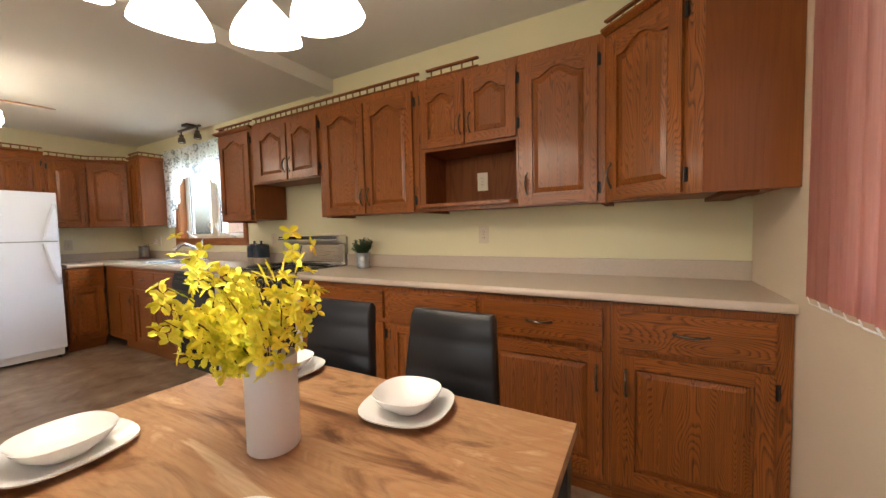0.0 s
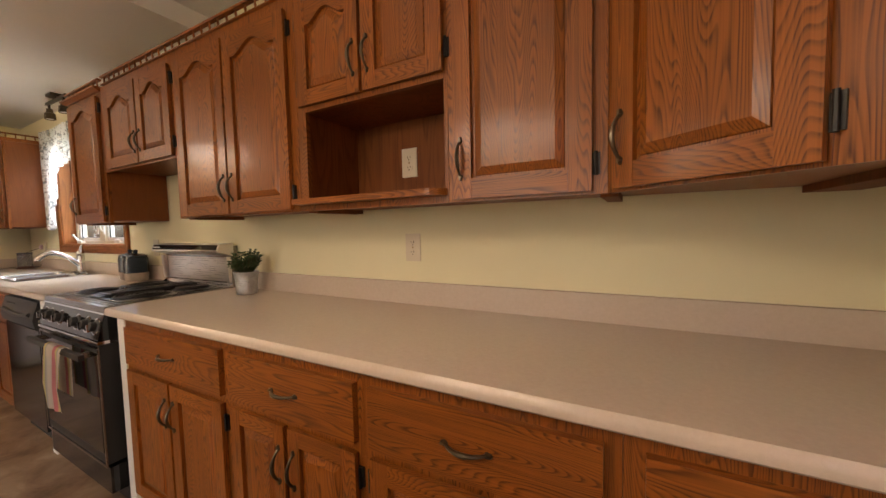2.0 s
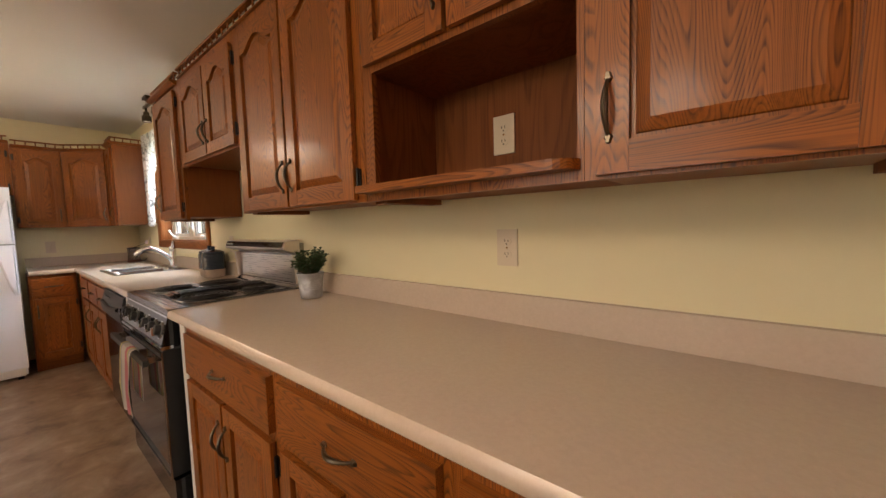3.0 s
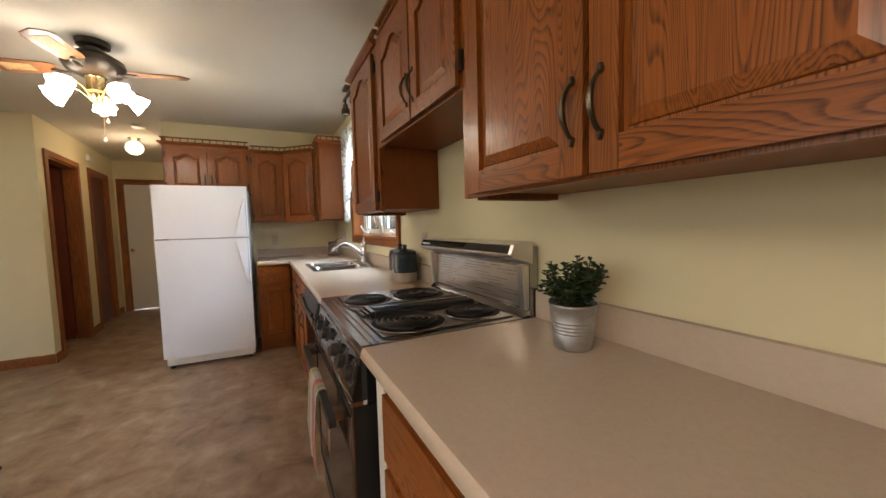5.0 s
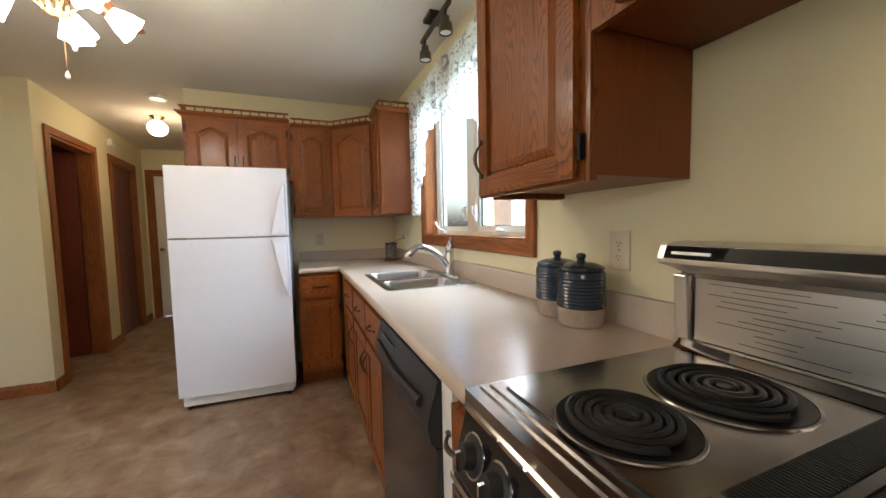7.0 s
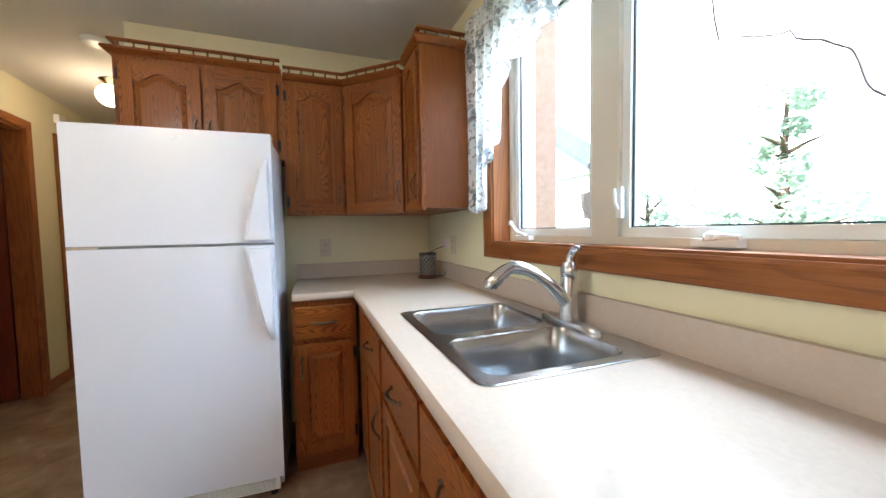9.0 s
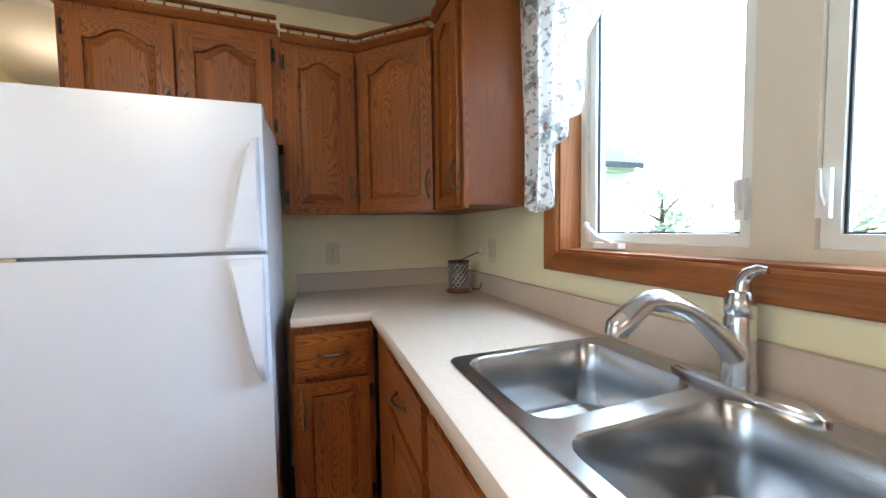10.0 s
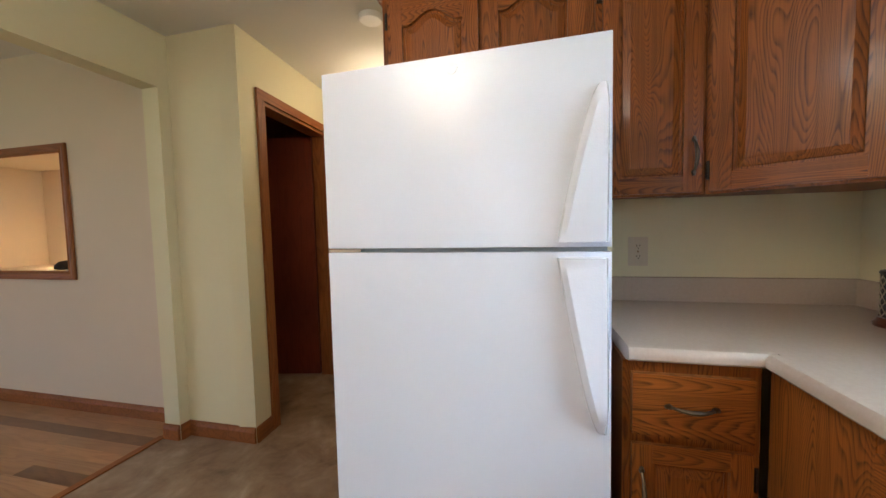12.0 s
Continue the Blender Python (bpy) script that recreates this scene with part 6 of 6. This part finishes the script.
while y > EY0 - 0.1:
    bm = bmesh.new()
    c, s = 0.044 * math.cos(radians(12)), 0.044 * math.sin(radians(12))
    a, b = (EAST - 0.022 - s, y + c), (EAST - 0.022 + s, y - c)
    mid = (EAST - 0.026, y)
    rows = [[bm.verts.new((p[0], p[1], z)) for p in (a, mid, b)] for z in (0.965, 1.0, 1.6, 2.155)]
    for r0, r1 in zip(rows, rows[1:]):
        for i in range(2):
            bm.faces.new((r0[i], r0[i + 1], r1[i + 1], r1[i]))
    bmesh.ops.solidify(bm, geom=bm.faces, thickness=0.0012)
    v = part("vane", bm, pink, t)
    bm = bmesh.new()
    n2 = [(a[0], a[1] - 0.01, 0.966), (a[0], a[1] - 0.03, 0.95), (b[0], b[1] - 0.03, 0.945), (b[0], b[1] - 0.005, 0.966)]
    tube(bm, n2, 0.0014, 5)
    part("bottom_chain", bm, plastic_w, v)
    y -= 0.072
    k += 1

# ---- hall doors ----
t = tagged(thing("door_2", "", "", at=(D2a, HY, 0)), "closed dark brown folding closet door in the hall", kind="structure")
for a, b in ((0.021, 0.357), (0.361, 0.699)):
    bm = bmesh.new()
    box(bm, a, b, -0.065, -0.03, 0.015, DH - 0.022)
    lf_ = part("leaf", bm, door_wood, t, bevel=0.002)
bm = bmesh.new()
lathe(bm, [(0.006, 0), (0.006, 0.012), (0.015, 0.016), (0.015, 0.024), (0.001, 0.028)], n=16)
bmesh.ops.rotate(bm, verts=bm.verts, matrix=Matrix.Rotation(radians(-90), 3, "X"))
bmesh.ops.translate(bm, verts=bm.verts, vec=(0.33, -0.0295, 0.95))
part("knob", bm, brass, t, smooth=True)
t = tagged(thing("door_3", "", "", at=(-8.24, -0.20, 0), turn=90), "closed white door at the end of the hall", kind="structure")
bm = bmesh.new()
box(bm, 0.021, 0.779, 0.03, 0.065, 0.012, DH - 0.022)
part("leaf", bm, white_paint, t, bevel=0.002)
bm = bmesh.new()
lathe(bm, [(0.025, 0), (0.025, 0.006), (0.010, 0.010), (0.010, 0.035), (0.026, 0.042), (0.026, 0.056), (0.001, 0.064)], n=20)
bmesh.ops.rotate(bm, verts=bm.verts, matrix=Matrix.Rotation(radians(90), 3, "X"))
bmesh.ops.translate(bm, verts=bm.verts, vec=(0.075, 0.0295, 0.96))
part("door_handle", bm, brass, t, smooth=True)
t = tagged(thing("door_1", "", "", at=(D1a + 0.03, HY - 0.12, 0), turn=-82), "open dark brown closet door", kind="structure")
bm = bmesh.new()
box(bm, 0.0, 0.66, -0.035, 0.0, 0.012, DH - 0.022)
part("leaf", bm, door_wood, t, bevel=0.002)

t = thing("door_chime", "small white door chime on the hall wall", "door chime", at=(-7.15, HY, 2.19))
bm = bmesh.new()
box(bm, -0.05, 0.05, 0.001, 0.04, -0.035, 0.035)
part("case", bm, plastic_w, t, bevel=0.008)


# the hall's south side runs a little askew
askew = Matrix.Translation((HX, HY, 0)) @ Matrix.Rotation(radians(4.0), 4, "Z") @ Matrix.Translation((-HX, -HY, 0))
for ob in list(scene.objects):
    if ob.parent is None and ob.name.split(".")[0] in ("wall_hall_south", "door_1", "door_2", "door_chime", "door_frame", "baseboard") and ob.matrix_world.translation.x > -8.2:
        if ob.name.startswith("baseboard") and not ob.get("hall"):
            continue
        ob.matrix_world = askew @ ob.matrix_world

# ---- lit recess in the living room ----
t = thing("recess_frame", "stained wood frame round the lit recess in the living room", "wall recess frame", at=(LX, 0, 0), turn=90)
mitred(t, NY0, NY1, NZ0, NZ1, 0.06, -0.001, 0.02)
recess_back = paint("amber_lit_recess_paint", (0.42, 0.25, 0.12))
bulb("recess_lamp", LX - 0.26, -2.12, NZ0 + 0.07, 0.9, (1.0, 0.60, 0.25), 0.04)
t = thing("stone_ornament", "rounded dark stone ornament on the recess ledge", "ornament", at=(LX - 0.10, -1.84, NZ0))
bm = bmesh.new()
lathe(bm, [(0.05, 0.001), (0.065, 0.01), (0.06, 0.035), (0.035, 0.058), (0.001, 0.064)], n=20)
part("stone", bm, soil, t, smooth=True)

# ---- outdoors ----
bm = bmesh.new()
box(bm, -300, 300, -300, 300, -1.0, -0.7)
grass = mottled("lawn_grass", [(0.3, (0.04, 0.08, 0.02)), (0.7, (0.09, 0.14, 0.045))], 1.5, 0.9)
tagged(part("ground", bm, grass), "green lawn round the house", kind="structure")
siding = paint("pale_siding", (0.70, 0.70, 0.68), 0.6)
brick_m = mottled("salmon_brick", [(0.3, (0.42, 0.24, 0.18)), (0.7, (0.52, 0.32, 0.25))], 14.0, 0.85)
roof_m = mottled("grey_shingles", [(0.3, (0.06, 0.068, 0.08)), (0.7, (0.11, 0.12, 0.13))], 9.0, 0.9)


def house_wing():
    t = thing("house_wing", "pale sided house wing with grey sloping roof and brick corner", "house")
    bm = bmesh.new()
    slab(bm, [(-16.5, 9.2), (-11.3, 9.2), (-11.3, 10.0), (-16.5, 10.0)], -0.7, 2.7)
    part("wall", bm, siding, t)
    bm = bmesh.new()
    box(bm, -7.72, -7.46, 4.75, 5.1, -0.7, 5.0)
    part("brick_pier", bm, brick_m, t)
    bm = bmesh.new()
    loft(bm, [[(-16.5, y, 6.4), (-11.1, y, 2.9), (-11.1, y, 2.71), (-16.5, y, 2.71)] for y in (9.1, 10.1)])
    bmesh.ops.recalc_face_normals(bm, faces=bm.faces)
    part("gable", bm, siding, t)
    bm = bmesh.new()
    loft(bm, [[(-16.6, y, 6.62), (-10.9, y, 2.93), (-10.9, y, 2.78), (-16.6, y, 6.46)] for y in (8.8, 10.2)])
    bmesh.ops.recalc_face_normals(bm, faces=bm.faces)
    part("roof", bm, roof_m, t)


house_wing()


def tree(x, y, h, crown, seed):
    t = thing("tree", "broad green leafy tree standing in the garden", "tree", "garden trees", at=(x, y, -0.7))
    rnd = random.Random(seed)
    bm = bmesh.new()
    tube(bm, [(0, 0, 0), (0.05, 0.02, h * 0.3), (-0.05, 0.05, h * 0.6), (0, 0, h * 0.9)], [0.18, 0.14, 0.08, 0.03], 10)
    for k in range(9):
        a, z = rnd.random() * 6.28, h * rnd.uniform(0.25, 0.75)
        L = crown * rnd.uniform(0.5, 0.9)
        tube(bm, [(0, 0, z), (L * 0.5 * math.cos(a), L * 0.5 * math.sin(a), z + L * 0.3), (L * math.cos(a), L * math.sin(a), z + L * 0.5)], [0.06, 0.035, 0.012], 6)
    part("trunk", bm, twig_m, t)
    n = 2400
    P = np.zeros((n, 3))
    blobs = [(rnd.gauss(0, crown * 0.45), rnd.gauss(0, crown * 0.45), h * rnd.uniform(0.12, 0.95), crown * rnd.uniform(0.25, 0.45)) for _ in range(26)]
    verts, faces = [], []
    for i in range(n):
        b = blobs[i % len(blobs)]
        v = Vector((rnd.gauss(0, 1), rnd.gauss(0, 1), rnd.gauss(0, 1))).normalized() * b[3] * rnd.uniform(0.6, 1.05)
        p = Vector(b[:3]) + v
        d1 = Vector((rnd.gauss(0, 1), rnd.gauss(0, 1), rnd.gauss(0, 0.6))).normalized() * rnd.uniform(0.06, 0.12)
        d2 = d1.orthogonal().normalized() * rnd.uniform(0.03, 0.06)
        k = len(verts)
        verts += [p - d1, p + d2, p + d1, p - d2]
        faces.append((k, k + 1, k + 2, k + 3))
    me = bpy.data.meshes.new("crown")
    me.from_pydata([v[:] for v in verts], [], faces)
    me.materials.append(leaf_out)
    ob = new("crown", me)
    ob.parent = t
    tagged(ob, kind="stuff")


leaf_out = mottled("garden_leaf", [(0.3, (0.24, 0.28, 0.20)), (0.7, (0.34, 0.38, 0.28))], 2.0, 0.7, 0.05)
ltr = leaf_out.node_tree.nodes.new("ShaderNodeBsdfTranslucent")
ltr.inputs["Color"].default_value = (0.42, 0.50, 0.38, 1)
lmx = leaf_out.node_tree.nodes.new("ShaderNodeMixShader")
lmx.inputs[0].default_value = 0.5
wire(leaf_out, bsdf(leaf_out).outputs[0], lmx.inputs[1])
wire(leaf_out, ltr.outputs[0], lmx.inputs[2])
wire(leaf_out, lmx.outputs[0], leaf_out.node_tree.nodes["Material Output"].inputs["Surface"])
haze = glowing("bright_hazy_sky", (0.86, 0.95, 1.0), 1.5)
bm = bmesh.new()
box(bm, -130, 110, 80, 80.2, -0.69, 85)
tagged(part("backdrop", bm, haze), "bright hazy overcast sky far behind the garden", kind="structure")
tree(-6.9, 9.6, 2.4, 1.0, 1)
tree(-5.3, 9.8, 2.9, 1.1, 2)
tree(-3.0, 9.0, 2.9, 1.2, 3)
tree(-12.6, 13.0, 3.4, 1.3, 4)
tree(-8.2, 12.0, 5.4, 0.9, 6)

# ---- hardwood planks in the living room ----
plank_m = oak("hardwood_plank", "y", (0.42, 0.22, 0.095), (0.24, 0.11, 0.045), 0.3, 5.0, 0.5)
info = node(plank_m, "ShaderNodeObjectInfo")
old = bsdf(plank_m).inputs["Base Color"].links[0].from_socket
tone = ramp(plank_m, info.outputs["Random"], [(0.0, (0.45, 0.40, 0.36)), (0.22, (0.55, 0.5, 0.46)), (0.26, (0.95, 0.95, 0.95)), (0.7, (1.0, 1.0, 1.0)), (1.0, (1.15, 1.12, 1.05))])
colour_in(plank_m, mix(plank_m, 1.0, old, tone, "MULTIPLY"))
fl = bpy.data.objects["floor_living"]
rnd = random.Random(8)
W = 0.083
for i in range(16):
    x = LX + 0.002 + i * W
    y = -0.748 - rnd.random() * 0.02
    y = -0.748
    while y > -3.3:
        L = rnd.uniform(0.28, 0.95)
        bm = bmesh.new()
        box(bm, x + 0.0004, x + W - 0.0004, max(y - L, -3.4) + 0.0005, y, -0.0038, 0.0012)
        part("plank", bm, plank_m, fl)
        y -= L
bm = bmesh.new()
box(bm, JX + 0.001, EAST, -0.747, -0.705, -0.0035, 0.006)
tagged(part("threshold", bm, trimwood, bevel=0.002), "stained wood threshold strip between the two floors", kind="structure")


# ---- chair in the open middle of the room ----
t = thing("side_chair", "dark grey moulded side chair on thin metal legs, standing alone", "side chair", at=(-3.80, 0.13, 0), turn=-62)
bm = bmesh.new()
loops = []
for k in range(13):
    u = k / 12
    if u < 0.45:
        yy, zz, hw = -0.19 + 0.36 * u / 0.45, 0.44 - 0.015 * math.sin(math.pi * u / 0.45), 0.20
    else:
        v = (u - 0.45) / 0.55
        yy, zz, hw = 0.17 + 0.06 * math.sin(v * 1.4), 0.445 + 0.36 * v, 0.205 - 0.03 * v ** 3
    curl = 0.03 * math.sin(math.pi * min(1, u * 1.2))
    loops.append([(hw * s, yy - (curl * abs(s) ** 2 if u > 0.45 else 0), zz + (curl * s * s if u <= 0.45 else 0)) for s in [i / 5 - 1 for i in range(11)]])
rows = [[bm.verts.new(p) for p in r] for r in loops]
for a, b in zip(rows, rows[1:]):
    for i in range(10):
        bm.faces.new((a[i], a[i + 1], b[i + 1], b[i]))
bmesh.ops.solidify(bm, geom=bm.faces, thickness=0.012)
part("seat_shell", bm, leather, t, smooth=True)
for sx in (-1, 1):
    for y0_, y1_ in ((-0.13, -0.21), (0.11, 0.21)):
        bm = bmesh.new()
        tube(bm, [(sx * 0.12, y0_, 0.43), (sx * 0.21, y1_, 0.008)], 0.010, 10)
        lg = part("leg", bm, nickel, t, smooth=True)
        bm = bmesh.new()
        lathe(bm, [(0.013, 0.0), (0.013, 0.012)], sx * 0.21, y1_, 12)
        part("foot", bm, rubber, lg)
